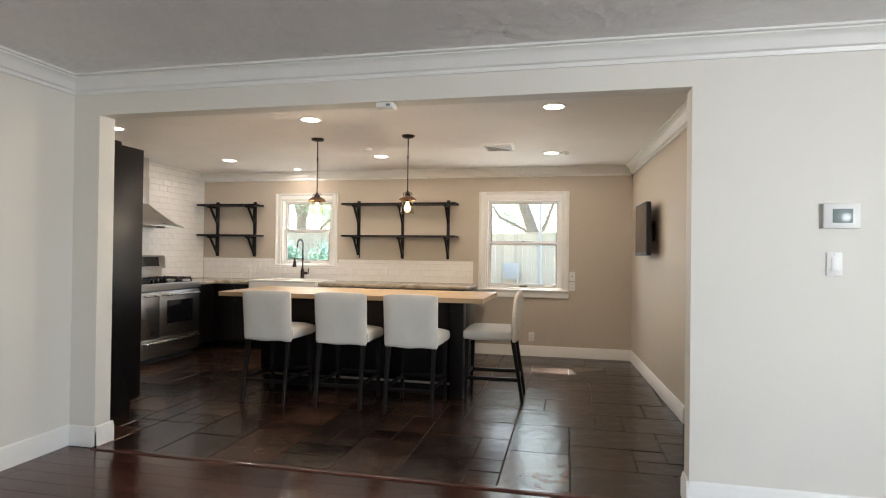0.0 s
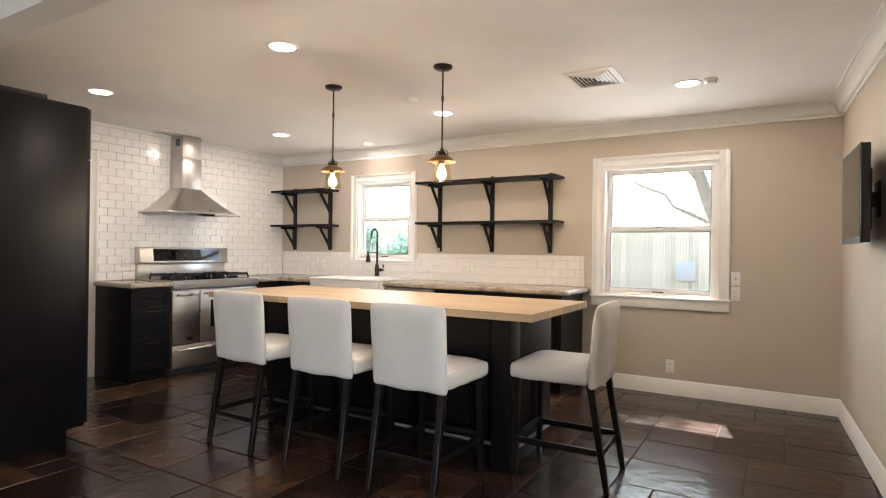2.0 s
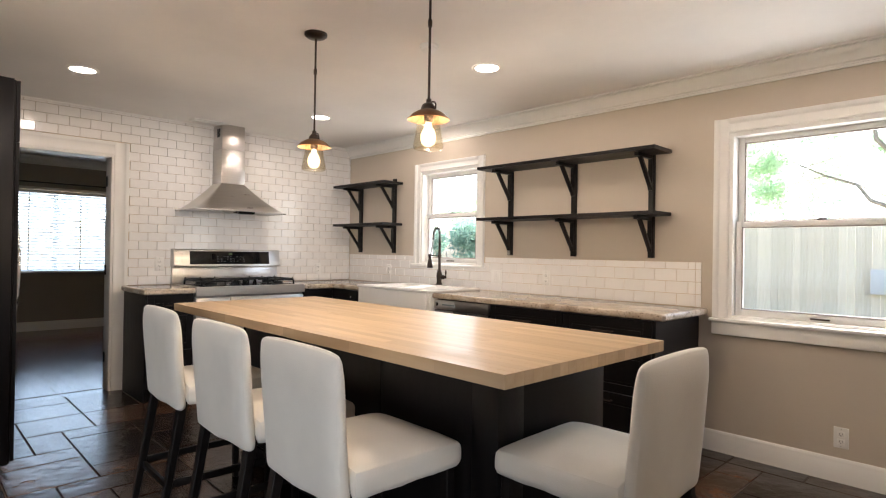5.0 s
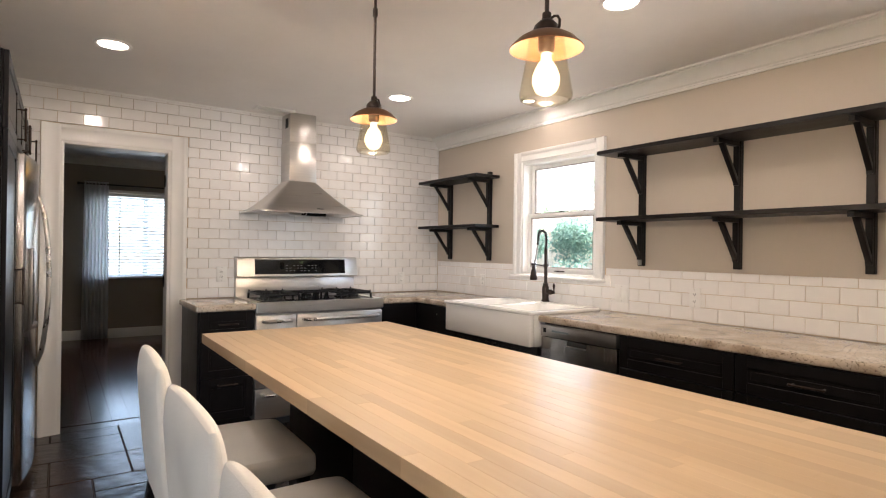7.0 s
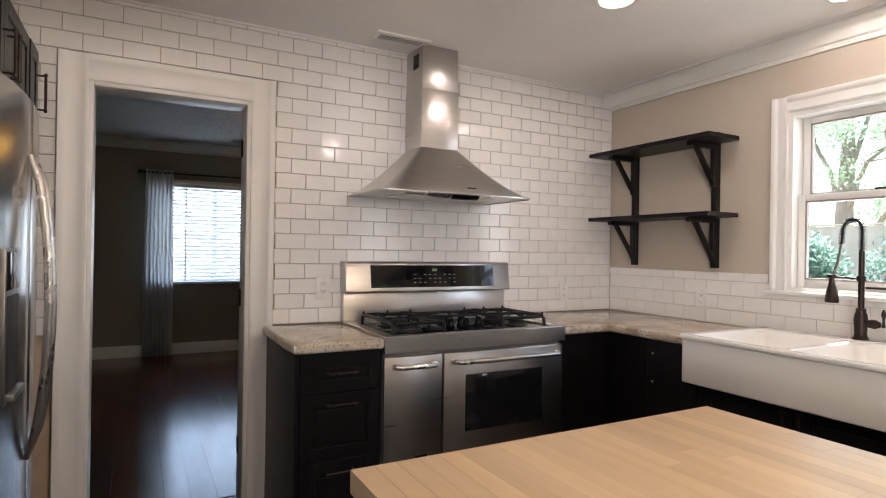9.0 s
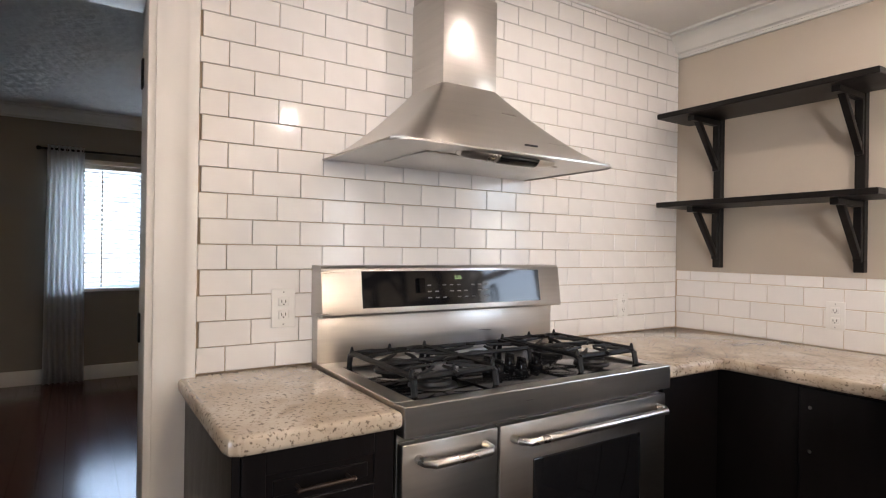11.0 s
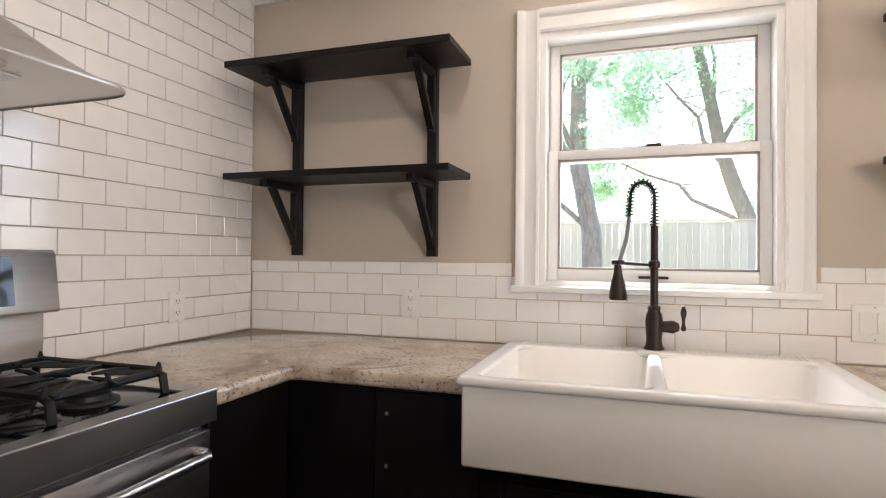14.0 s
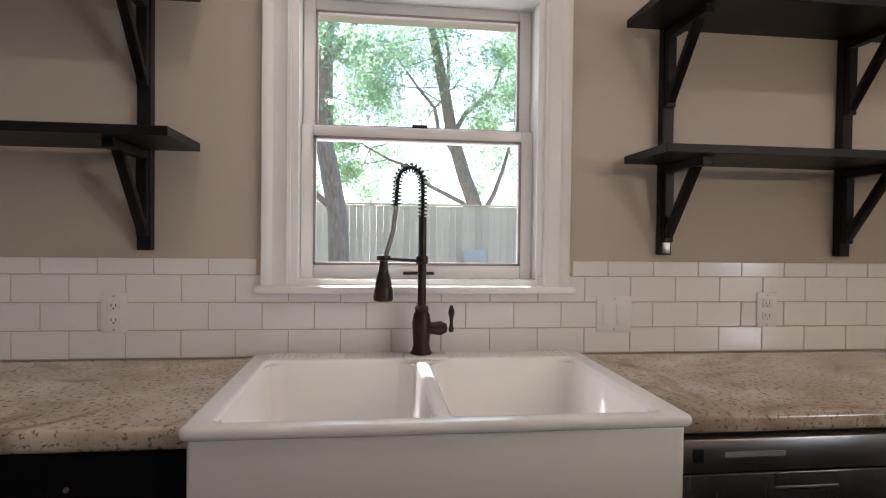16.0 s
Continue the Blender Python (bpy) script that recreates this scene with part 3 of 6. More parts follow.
def pendant(x, y):
    ob = thing("pendant_light", (x, y, H), "bronze schoolhouse pendant with clear glass jar, switched on", "pendant light", "pendants over the island")
    z = 1.683
    part("canopy", lathe([(0.062, 0), (0.062, -0.012), (0.05, -0.022), (0.012, -0.028), (0.0, -0.028)], (x, y, H)), M_BRONZE, ob)
    for a, b in ((2.412, 2.23), (2.23, 1.90)):
        part("rod", tube([(x, y, a), (x, y, b)], 0.0055, 10), M_BRONZE, ob)
    part("coupling", lathe([(0.0095, 2.215), (0.0095, 2.245)], (x, y, 0)), M_BRONZE, ob)
    part("cap", lathe([(0.0, 1.908), (0.011, 1.906), (0.012, 1.890), (0.018, 1.886), (0.028, 1.875), (0.030, 1.860), (0.037, 1.853)], (x, y, 0)), M_BRONZE, ob)
    for s in (-1, 1):
        loop = [(x + s * 0.036, y, 1.850), (x + s * 0.043, y, 1.862), (x + s * 0.044, y, 1.876), (x + s * 0.037, y, 1.887), (x + s * 0.025, y, 1.891), (x + s * 0.013, y, 1.888)]
        part("loop", tube(loop, 0.0034, 8), M_BRONZE, ob)
    part("shade", lathe([(0.035, 1.858), (0.05, 1.852), (0.070, 1.840), (0.086, 1.824), (0.090, 1.819), (0.090, 1.816), (0.084, 1.820), (0.068, 1.835), (0.05, 1.846), (0.035, 1.852)], (x, y, 0), 40), M_COPPER, ob, "shallow warm brown metal shade")
    part("socket", lathe([(0.0, 1.852), (0.021, 1.852), (0.021, 1.815), (0.016, 1.806), (0.0, 1.806)], (x, y, 0)), M_BRONZE, ob)
    jar = part("jar", lathe([(0.043, 1.843), (0.046, 1.822), (0.055, 1.765), (0.064, 1.715), (0.066, 1.703), (0.063, 1.693), (0.055, 1.689), (0.055, 1.692), (0.061, 1.696), (0.0635, 1.704), (0.0615, 1.715), (0.0525, 1.765), (0.0435, 1.822), (0.0405, 1.843)], (x, y, 0), 40), M_JAR, ob, "clear glass jar")
    jar.visible_shadow = False
    bulb = part("bulb", lathe([(0.0, 1.806), (0.013, 1.804), (0.014, 1.79), (0.024, 1.775), (0.033, 1.752), (0.034, 1.735), (0.026, 1.714), (0.012, 1.704), (0.0, 1.702)], (x, y, 0)), M_BULBGLASS, ob, "glowing clear bulb")
    bulb.visible_shadow = False
    fil = bmesh.new()
    for k in range(4):
        a = math.pi * k / 2
        tube([(x + 0.004 * math.cos(a), y + 0.004 * math.sin(a), 1.80), (x + 0.016 * math.cos(a), y + 0.016 * math.sin(a), 1.728)], 0.0042, 6, fil)
    f = part("filament", fil, M_BULB, bulb)
    f.visible_shadow = False
    lamp("pendant_bulb", "POINT", PEND_W, pose(x, y, 1.75), (1.0, 0.80, 0.60), 0.022)


M_BULBGLASS = glow("bulb_glass", (1.0, 0.70, 0.36), 0.9)
nt = M_BULBGLASS.node_tree
clear, mx = nt.nodes.new("ShaderNodeBsdfTransparent"), nt.nodes.new("ShaderNodeMixShader")
mx.inputs[0].default_value = 0.6
nt.links.new(clear.outputs[0], mx.inputs[1])
nt.links.new(nt.nodes["Emission"].outputs[0], mx.inputs[2])
nt.links.new(mx.outputs[0], nt.nodes["Material Output"].inputs[0])
pendant(-1.99, 5.62)
pendant(-1.05, 5.61)


# ---------- kitchen units ----------
def bar_handle(parent, p, q, out, label="dark bronze bar handle"):
    """A bar with ball ends on two posts; out is the way it stands out from the front."""
    p, q, o = Vector(p), Vector(q), Vector(out)
    d = (q - p).normalized()
    bm = tube([p - d * 0.006, p, p + d * 0.01, (p + q) / 2, q - d * 0.01, q, q + d * 0.006], [0.002, 0.0075, 0.005, 0.0058, 0.005, 0.0075, 0.002], 8)
    for e in (p + d * 0.006, q - d * 0.006):
        tube([e, e - o], 0.004, 8, bm)
    return part("handle", bm, M_BRONZE, parent, label)


def front_panel(name, parent, axis, at, out, u0, u1, z0, z1, material=None, shaker=True):
    """A drawer front or door: a frame with a recessed field, standing out from the plane at."""
    t, s, rec = 0.019, min(0.055, (z1 - z0) * 0.3), 0.007
    bm = bmesh.new()

    def b(a0, a1, c0, c1, d0, d1, bev=0.0015):
        lo, hi = sorted((at + out * d0, at + out * d1))
        if axis == "x":
            box(a0, a1, lo, hi, c0, c1, bev, 1, bm)
        else:
            box(lo, hi, a0, a1, c0, c1, bev, 1, bm)
    if shaker and z1 - z0 > 0.16:
        b(u0, u0 + s, z0, z1, 0, t)
        b(u1 - s, u1, z0, z1, 0, t)
        b(u0 + s, u1 - s, z1 - s, z1, 0, t)
        b(u0 + s, u1 - s, z0, z0 + s, 0, t)
        b(u0 + s, u1 - s, z0 + s, z1 - s, 0, t - rec, 0)
        b(u0 + s + 0.016, u1 - s - 0.016, z0 + s + 0.016, z1 - s - 0.016, 0, t - rec + 0.004, 0.002)
    else:
        b(u0, u1, z0, z1, 0, t, 0.003)
    return part(name, bm, material or M_CAB, parent)


def base_unit_x(x0, x1, front, drawers, label, doors=0, end=None):
    """A base cabinet along the window wall, its front at y = front, facing -y."""
    ob = thing("base_cabinet", ((x0 + x1) / 2, 7.5, 0), label, "cabinet", "base cabinets")
    part("body", box(x0 + 0.001, x1 - 0.001, front, YB - 0.03, 0.10, 0.868, 0.001, 1), M_CAB, ob)
    part("toe_kick", box(x0 + 0.001, x1 - 0.001, front + 0.06, front + 0.075, 0, 0.10), M_CAB, ob)
    for z0, z1 in drawers:
        d = front_panel("drawer_front", ob, "x", front, -1, x0 + 0.003, x1 - 0.003, z0, z1)
        c = (x0 + x1) / 2
        zz = (z0 + z1) / 2 + (0.0 if z1 - z0 < 0.2 else (z1 - z0) * 0.5 - 0.045)
        bar_handle(d, (c - 0.065, front - 0.05, zz), (c + 0.065, front - 0.05, zz), (0, -0.032, 0))
    for k in range(doors):
        w = (x1 - x0) / doors
        u0, u1 = x0 + k * w + 0.002, x0 + (k + 1) * w - 0.002
        top = drawers[-1][0] - 0.004 if drawers else 0.72
        d = front_panel("door", ob, "x", front, -1, u0, u1, 0.11, top)
        hx = u1 - 0.03 if k == 0 else u0 + 0.03
        bar_handle(d, (hx, front - 0.05, top - 0.17), (hx, front - 0.05, top - 0.04), (0, -0.032, 0))
    return ob


FY = 7.195
base_unit_x(-2.06, -1.42, FY, [(0.11, 0.40), (0.404, 0.69), (0.694, 0.865)], "black-brown base cabinet with drawers under the granite")
base_unit_x(-1.418, -0.80, FY, [(0.11, 0.40), (0.404, 0.69), (0.694, 0.865)], "black-brown base cabinet with drawers at the counter's end")
endp = thing("end_panel", (-0.788, 7.5, 0), "black-brown side panel closing the counter's end", "panel")
part("panel", box(-0.797, -0.776, FY - 0.018, YB - 0.002, 0, 0.868, 0.001, 1), M_CAB, endp)
sinkcab = base_unit_x(-3.60, -2.70, FY, [], "black-brown sink cabinet with two doors under the apron sink", doors=2)
# the sink bay is open above the cabinet's doors
sinkcab.children[0].data.transform(Matrix.Diagonal((1, 1, 0.80, 1)))
corner = thing("corner_cabinet", (-4.0, 7.4, 0), "black-brown corner base cabinet with plain dark fronts", "cabinet", "base cabinets")
part("body", box(XL + 0.03, -3.602, FY, YB - 0.03, 0.10, 0.868, 0.001, 1), M_CAB, corner)
part("body", box(XL + 0.03, -4.20, 6.842, FY, 0.10, 0.868, 0.001, 1), M_CAB, corner)
front_panel("door", corner, "x", FY, -1, -3.90, -3.604, 0.11, 0.865, shaker=False)
front_panel("filler", corner, "y", -4.20, 1, 6.845, FY - 0.022, 0.11, 0.865, shaker=False)
part("toe_kick", box(-4.26, -3.602, FY + 0.06, FY + 0.075, 0, 0.1), M_CAB, corner)
for z in (0.80, 0.655):
    part("screw", lathe([(0.0, -0.004), (0.005, -0.003), (0.006, 0.0)], (-3.865, FY - 0.019, z), 12, axis="y"), M_STEEL, corner, "small bright screw head")
leftcab = thing("base_cabinet", (-4.5, 5.63, 0), "black-brown drawer cabinet between doorway and range", "cabinet", "base cabinets")
part("body", box(XL + 0.03, -4.20, 5.435, 5.80, 0.10, 0.868, 0.001, 1), M_CAB, leftcab)
part("side_panel", box(XL + 0.03, -4.178, 5.417, 5.434, 0, 0.868, 0.001, 1), M_CAB, leftcab)
part("toe_kick", box(-4.275, -4.26, 5.436, 5.80, 0, 0.10), M_CAB, leftcab)
for z0, z1 in ((0.11, 0.40), (0.404, 0.69), (0.694, 0.865)):
    d = front_panel("drawer_front", leftcab, "y", -4.20, 1, 5.438, 5.797, z0, z1)
    zz = (z0 + z1) / 2 + (0.0 if z1 - z0 < 0.2 else (z1 - z0) * 0.5 - 0.045)
    bar_handle(d, (-4.15, 5.55, zz), (-4.15, 5.68, zz), (0.032, 0, 0))

# granite
def granite():
    m = mat("granite", (0.42, 0.335, 0.245), 0.12, vary=0.1, scale=7, bump=0.0, second=(0.61, 0.525, 0.42), coat=0.2)
    nt = m.node_tree
    n, l = nt.nodes, nt.links
    b = n["Principled BSDF"]
    src = b.inputs["Base Color"].links[0].from_socket
    tc = [k for k in n if k.type == "TEX_COORD"][0]
    vor = n.new("ShaderNodeTexNoise")
    vor.inputs["Scale"].default_value, vor.inputs["Detail"].default_value, vor.inputs["Roughness"].default_value = 85, 6, 0.62
    r1 = n.new("ShaderNodeMapRange")
    r1.inputs[1].default_value, r1.inputs[2].default_value = 0.545, 0.63
    veins = n.new("ShaderNodeTexNoise")
    veins.inputs["Scale"].default_value, veins.inputs["Detail"].default_value, veins.inputs["Distortion"].default_value = 3.2, 9, 1.6
    r2 = n.new("ShaderNodeMapRange")
    r2.inputs[1].default_value, r2.inputs[2].default_value = 0.54, 0.66
    for t in (vor, veins):
        l.new(tc.outputs["Object"], t.inputs["Vector"])
    l.new(vor.outputs[0], r1.inputs[0])
    l.new(veins.outputs[0], r2.inputs[0])
    m1, m2 = n.new("ShaderNodeMix"), n.new("ShaderNodeMix")
    for k, c in ((m1, (0.095, 0.065, 0.045, 1)), (m2, (0.26, 0.19, 0.13, 1))):
        k.data_type = "RGBA"
        k.inputs[7].default_value = c
    half = n.new("ShaderNodeMath")
    half.operation = "MULTIPLY"
    half.inputs[1].default_value = 0.8
    l.new(r2.outputs[0], half.inputs[0])
    l.new(half.outputs[0], m2.inputs[0])
    l.new(src, m2.inputs[6])
    l.new(m2.outputs[2], m1.inputs[6])
    h2 = n.new("ShaderNodeMath")
    h2.operation = "MULTIPLY"
    h2.inputs[1].default_value = 0.8
    l.new(r1.outputs[0], h2.inputs[0])
    l.new(h2.outputs[0], m1.inputs[0])
    l.new(m1.outputs[2], b.inputs["Base Color"])
    return m


M_GRANITE = granite()
CT, CZ = 0.915, 0.87
CF = 7.165


def slab(outline, name, label):
    bm = prism(outline, "z", CZ, CT)
    ob = thing(name, (0, 0, CZ), label, "worktop")
    bmesh.ops.bevel(bm, geom=[e for e in bm.edges if abs(e.verts[0].co.z - e.verts[1].co.z) < 1e-5], offset=0.014, segments=4, profile=0.5, affect="EDGES")
    p = part("slab", bm, M_GRANITE, ob)
    return ob


slab([(XL + 0.026, 5.398), (-4.19, 5.398), (-4.163, 5.407), (-4.152, 5.43), (-4.152, 5.803), (XL + 0.002, 5.803), (XL + 0.002, 5.447), (XL + 0.026, 5.447)], "granite_worktop", "speckled cream granite worktop beside the doorway")
slab([(XL + 0.002, 6.842), (-4.16, 6.842), (-4.16, CF - 0.02), (-4.155, CF - 0.006), (-4.14, CF), (-3.629, CF), (-3.629, 7.74), (-2.68, 7.74), (-2.68, CF), (-0.735, CF), (-0.72, CF + 0.02), (-0.72, YB - 0.002), (XL + 0.002, YB - 0.002)], "granite_worktop", "speckled cream granite worktop along the window wall")


# apron sink
def sink():
    x0, x1, y0, y1, zt, zb = -3.641, -2.668, 7.083, 7.748, 0.938, 0.711
    ob = thing("apron_sink", ((x0 + x1) / 2, 7.4, zb), "white glazed double-bowl apron sink set in the worktop", "sink")
    mid = (x0 + x1) / 2 - 0.006
    part("apron", box(x0 + 0.014, x1 - 0.014, y0 + 0.012, y0 + 0.05, zb, zt - 0.02, 0.009, 3), M_CERAMIC, ob)
    for a, b in ((x0 + 0.014, x0 + 0.03), (x1 - 0.03, x1 - 0.014)):
        part("side_wall", box(a, b, y0 + 0.051, y1 - 0.02, zb, zt - 0.02, 0.003), M_CERAMIC, ob)
    # rim ring round two bowls, with a rounded lip that stands over the apron
    rim = bmesh.new()
    bowls = [(x0 + 0.055, mid - 0.018), (mid + 0.018, x1 - 0.055)]
    by0, by1 = y0 + 0.042, y1 - 0.105
    xs = sorted([x0, x1, *bowls[0], *bowls[1]])
    ys = [y0, by0, by1, y1]
    holes = {(1, 1), (3, 1)}
    lay = {(i, j): rim.verts.new((x, y, zt)) for i, x in enumerate(xs) for j, y in enumerate(ys)}
    for i in range(5):
        for j in range(3):
            if (i, j) not in holes:
                rim.faces.new((lay[i, j], lay[i + 1, j], lay[i + 1, j + 1], lay[i, j + 1]))
    top = rim.faces[:]
    low = bmesh.ops.extrude_face_region(rim, geom=top)
    bmesh.ops.translate(rim, verts=[v for v in low["geom"] if isinstance(v, bmesh.types.BMVert)], vec=(0, 0, -0.024))
    bmesh.ops.recalc_face_normals(rim, faces=rim.faces)
    corner = [e for e in rim.edges if abs(e.verts[0].co.z - e.verts[1].co.z) > 0.01]
    bmesh.ops.bevel(rim, geom=corner, offset=0.018, segments=4, profile=0.5, affect="EDGES")
    sharp = [e for e in rim.edges if len(e.link_faces) == 2 and e.calc_face_angle(0) > 1.2]
    bmesh.ops.bevel(rim, geom=sharp, offset=0.010, segments=4, profile=0.5, affect="EDGES")
    part("rim", rim, M_CERAMIC, ob)
    part("tap_ledge", box(mid - 0.05, mid + 0.075, by1 - 0.012, y1 - 0.03, zt - 0.004, zt + 0.004, 0.003), M_CERAMIC, ob)
    for side in (0, 1):
        a0, a1 = (x0 + 0.05, mid - 0.06) if side == 0 else (mid + 0.085, x1 - 0.05)
        n = 22
        for k in range(n):
            c = a0 + (a1 - a0) * (k + 0.5) / n
            part("drain_ridge", box(c - 0.0035, c + 0.0035, by1 + 0.02, y1 - 0.025, zt - 0.003, zt + 0.0014, 0.001, 1), M_CERAMIC, ob)
    for u0, u1 in bowls:
        bw = bmesh.new()
        zf = zt - 0.20
        r = 0.05
        loops = []
        for ins, z in ((0.0, zt - 0.012), (0.004, zt - 0.05), (0.012, zf + 0.06), (0.03, zf + 0.015), (0.07, zf)):
            ring = []
            for cx, cy, s in ((u1 - r, by1 - r, 0), (u0 + r, by1 - r, 1), (u0 + r, by0 + r, 2), (u1 - r, by0 + r, 3)):
                for k in range(5):
                    an = math.pi / 2 * (s + k / 4)
                    rr = max(0.004, r - ins * 0.3)
                    cc = (cx - ins * (1 if cx > (u0 + u1) / 2 else -1) * 0.7, cy - ins * (1 if cy > (by0 + by1) / 2 else -1) * 0.7)
                    ring.append(bw.verts.new((cc[0] + rr * math.cos(an), cc[1] + rr * math.sin(an), z)))
            loops.append(ring)
        for q0, q1 in zip(loops, loops[1:]):
            for k in range(len(q0)):
                bw.faces.new((q0[k], q1[k], q1[(k + 1) % len(q0)], q0[(k + 1) % len(q0)]))
        bw.faces.new(loops[-1])
        # squared lip between the rounded bowl and the rim
        top = loops[0]
        sq = []
        for v in top:
            near = Vector((u1 if v.co.x > (u0 + u1) / 2 else u0, by1 if v.co.y > (by0 + by1) / 2 else by0, zt - 0.012))
            sq.append(bw.verts.new((v.co.x + (near.x - v.co.x) * 0.999, v.co.y + (near.y - v.co.y) * 0.999, zt - 0.0125)))
        for k in range(len(top)):
            try:
                bw.faces.new((sq[k], top[k], top[(k + 1) % len(top)], sq[(k + 1) % len(top)]))
            except ValueError:
                pass
        bmesh.ops.remove_doubles(bw, verts=bw.verts, dist=2e-4)
        bowl = part("bowl", bw, M_CERAMIC, ob)
        part("drain", lathe([(0.045, 0), (0.043, 0.003), (0.03, 0.002), (0.0, 0.0)], ((u0 + u1) / 2, (by0 + by1) / 2, zf + 0.001)), M_STEEL, bowl, "round steel drain")


sink()


def faucet(x, y, z):
    ob = thing("faucet", (x, y, z), "oil-rubbed bronze spring faucet with pull-down spray head", "faucet")
    part("base", lathe([(0.032, 0), (0.032, 0.006), (0.027, 0.012), (0.024, 0.03), (0.026, 0.06), (0.028, 0.09), (0.024, 0.115), (0.019, 0.125), (0.021, 0.135), (0.016, 0.142), (0.0, 0.142)], (x, y, z)), M_BRONZE, ob)
    part("stem", tube([(x, y, z + 0.14), (x, y, z + 0.40)], 0.0125, 14), M_BRONZE, ob)
    valve = part("valve", lathe([(0.0, 0.0), (0.017, 0.0), (0.018, 0.02), (0.021, 0.045), (0.016, 0.055), (0.013, 0.062), (0.0, 0.066)], (x + 0.012, y, z + 0.075), axis="x"), M_BRONZE, ob)
    part("lever", lathe([(0.0, 0.062), (0.006, 0.064), (0.0085, 0.072), (0.006, 0.080), (0.0045, 0.092), (0.006, 0.104), (0.0095, 0.118), (0.0085, 0.130), (0.005, 0.136), (0.006, 0.141), (0.0, 0.146)], (x + 0.088, y, z), 16), M_BRONZE, valve)
    # arch of the hose
    top, bend = z + 0.40, 0.037
    pts = [(x, y, top)]
    for k in range(0, 15):
        a = math.pi * k / 14
        pts.append((x - bend + bend * math.cos(a), y - 0.01 * k / 14, z + 0.495 + 0.048 * math.sin(a)))
    pts += [(x - 2 * bend - 0.004, y - 0.012, z + 0.43)]
    part("inner_hose", tube(pts, 0.0055, 8), M_IRON, ob)
    hx, hy = x - 2 * bend - 0.012, y - 0.02
    part("hose", tube([pts[-1], (x - 2 * bend - 0.012, y - 0.016, z + 0.36), (x - 2 * bend - 0.038, hy, z + 0.265)], 0.0075, 10), M_HOSE, ob, "grey steel hose")
    # spring round the arch
    path = [Vector(p) for p in pts]
    lens = [0.0]
    for a, b in zip(path, path[1:]):
        lens.append(lens[-1] + (b - a).length)
    coil = []
    turns, per = 27, 10
    for k in range(turns * per + 1):
        s = lens[-1] * k / (turns * per)
        i = max(j for j in range(len(lens)) if lens[j] <= s + 1e-9)
        i = min(i, len(path) - 2)
        f = (s - lens[i]) / (lens[i + 1] - lens[i])
        p = path[i].lerp(path[i + 1], f)
        d = (path[i + 1] - path[i]).normalized()
        u = Vector((0, 1, 0))
        v = d.cross(u).normalized()
        an = 2 * math.pi * k / per
        coil.append(p + 0.0130 * (math.cos(an) * u + math.sin(an) * v))
    part("spring", tube(coil, 0.0024, 5), M_BRONZE, ob, "coiled bronze spring")
    sx = x - 2 * bend - 0.038
    part("support_arm", tube([(x, y, z + 0.272), (sx + 0.018, hy, z + 0.278)], 0.0055, 8), M_BRONZE, ob)
    part("collar", lathe([(0.016, 0.262), (0.019, 0.266), (0.019, 0.284), (0.016, 0.288)], (x, y, z)), M_BRONZE, ob)
    part("cradle", lathe([(0.014, 0.272), (0.021, 0.275), (0.021, 0.287), (0.014, 0.29)], (sx, hy, z)), M_BRONZE, ob)
    part("spray_head", lathe([(0.0, 0.285), (0.010, 0.285), (0.013, 0.262), (0.014, 0.245), (0.021, 0.22), (0.027, 0.185), (0.029, 0.165), (0.026, 0.158), (0.0, 0.158)], (sx, hy, z)), M_BRONZE, ob)


M_HOSE = mat("braided_hose", (0.30, 0.29, 0.27), 0.35, metal=0.9, vary=0.15, scale=40, bump=0.2, bump_scale=300)
faucet(-3.158, 7.695, 0.941)


M_DWSTEEL = mat("dark_brushed_steel", (0.24, 0.225, 0.21), 0.26, metal=1.0, vary=0.04, scale=3, stretch=(30, 1, 1))


# dishwasher
def dishwasher():
    x0, x1, f = -2.655, -2.063, 7.165
    ob = thing("dishwasher", (-2.36, 7.5, 0), "stainless built-in dishwasher under the granite", "dishwasher")
    part("body", box(x0 + 0.004, x1 - 0.004, f + 0.03, YB - 0.05, 0.09, 0.866), M_DARKSLOT, ob)
    part("door", box(x0 + 0.003, x1 - 0.003, f, f + 0.029, 0.11, 0.785, 0.004), M_DWSTEEL, ob)
    cp = part("control_panel", box(x0 + 0.003, x1 - 0.003, f - 0.006, f + 0.029, 0.79, 0.862, 0.004), M_STEEL_H, ob)
    c = (x0 + x1) / 2
    part("pocket_handle", box(c - 0.075, c + 0.075, f - 0.002, f + 0.004, 0.752, 0.782, 0.003), M_DARKSLOT, ob)
    part("handle_lip", box(c - 0.075, c + 0.075, f - 0.005, f + 0.002, 0.748, 0.755, 0.002), M_STEEL_H, ob)
    part("badge", box(x0 + 0.028, x0 + 0.052, f - 0.0085, f - 0.006, 0.815, 0.842, 0.001), M_IRON, cp, "small dark square badge")
    part("lettering", box(x0 + 0.10, x0 + 0.24, f - 0.0075, f - 0.006, 0.823, 0.834), M_GREYSCREEN, cp, "faint grey lettering bar")
    part("toe_kick", box(x0 + 0.004, x1 - 0.004, f + 0.07, f + 0.085, 0, 0.09), M_CAB, ob)


dishwasher()


# ---------- range ----------
M_BURNER = mat("burner_metal", (0.03, 0.029, 0.028), 0.42, metal=0.6, vary=0.2, scale=20)


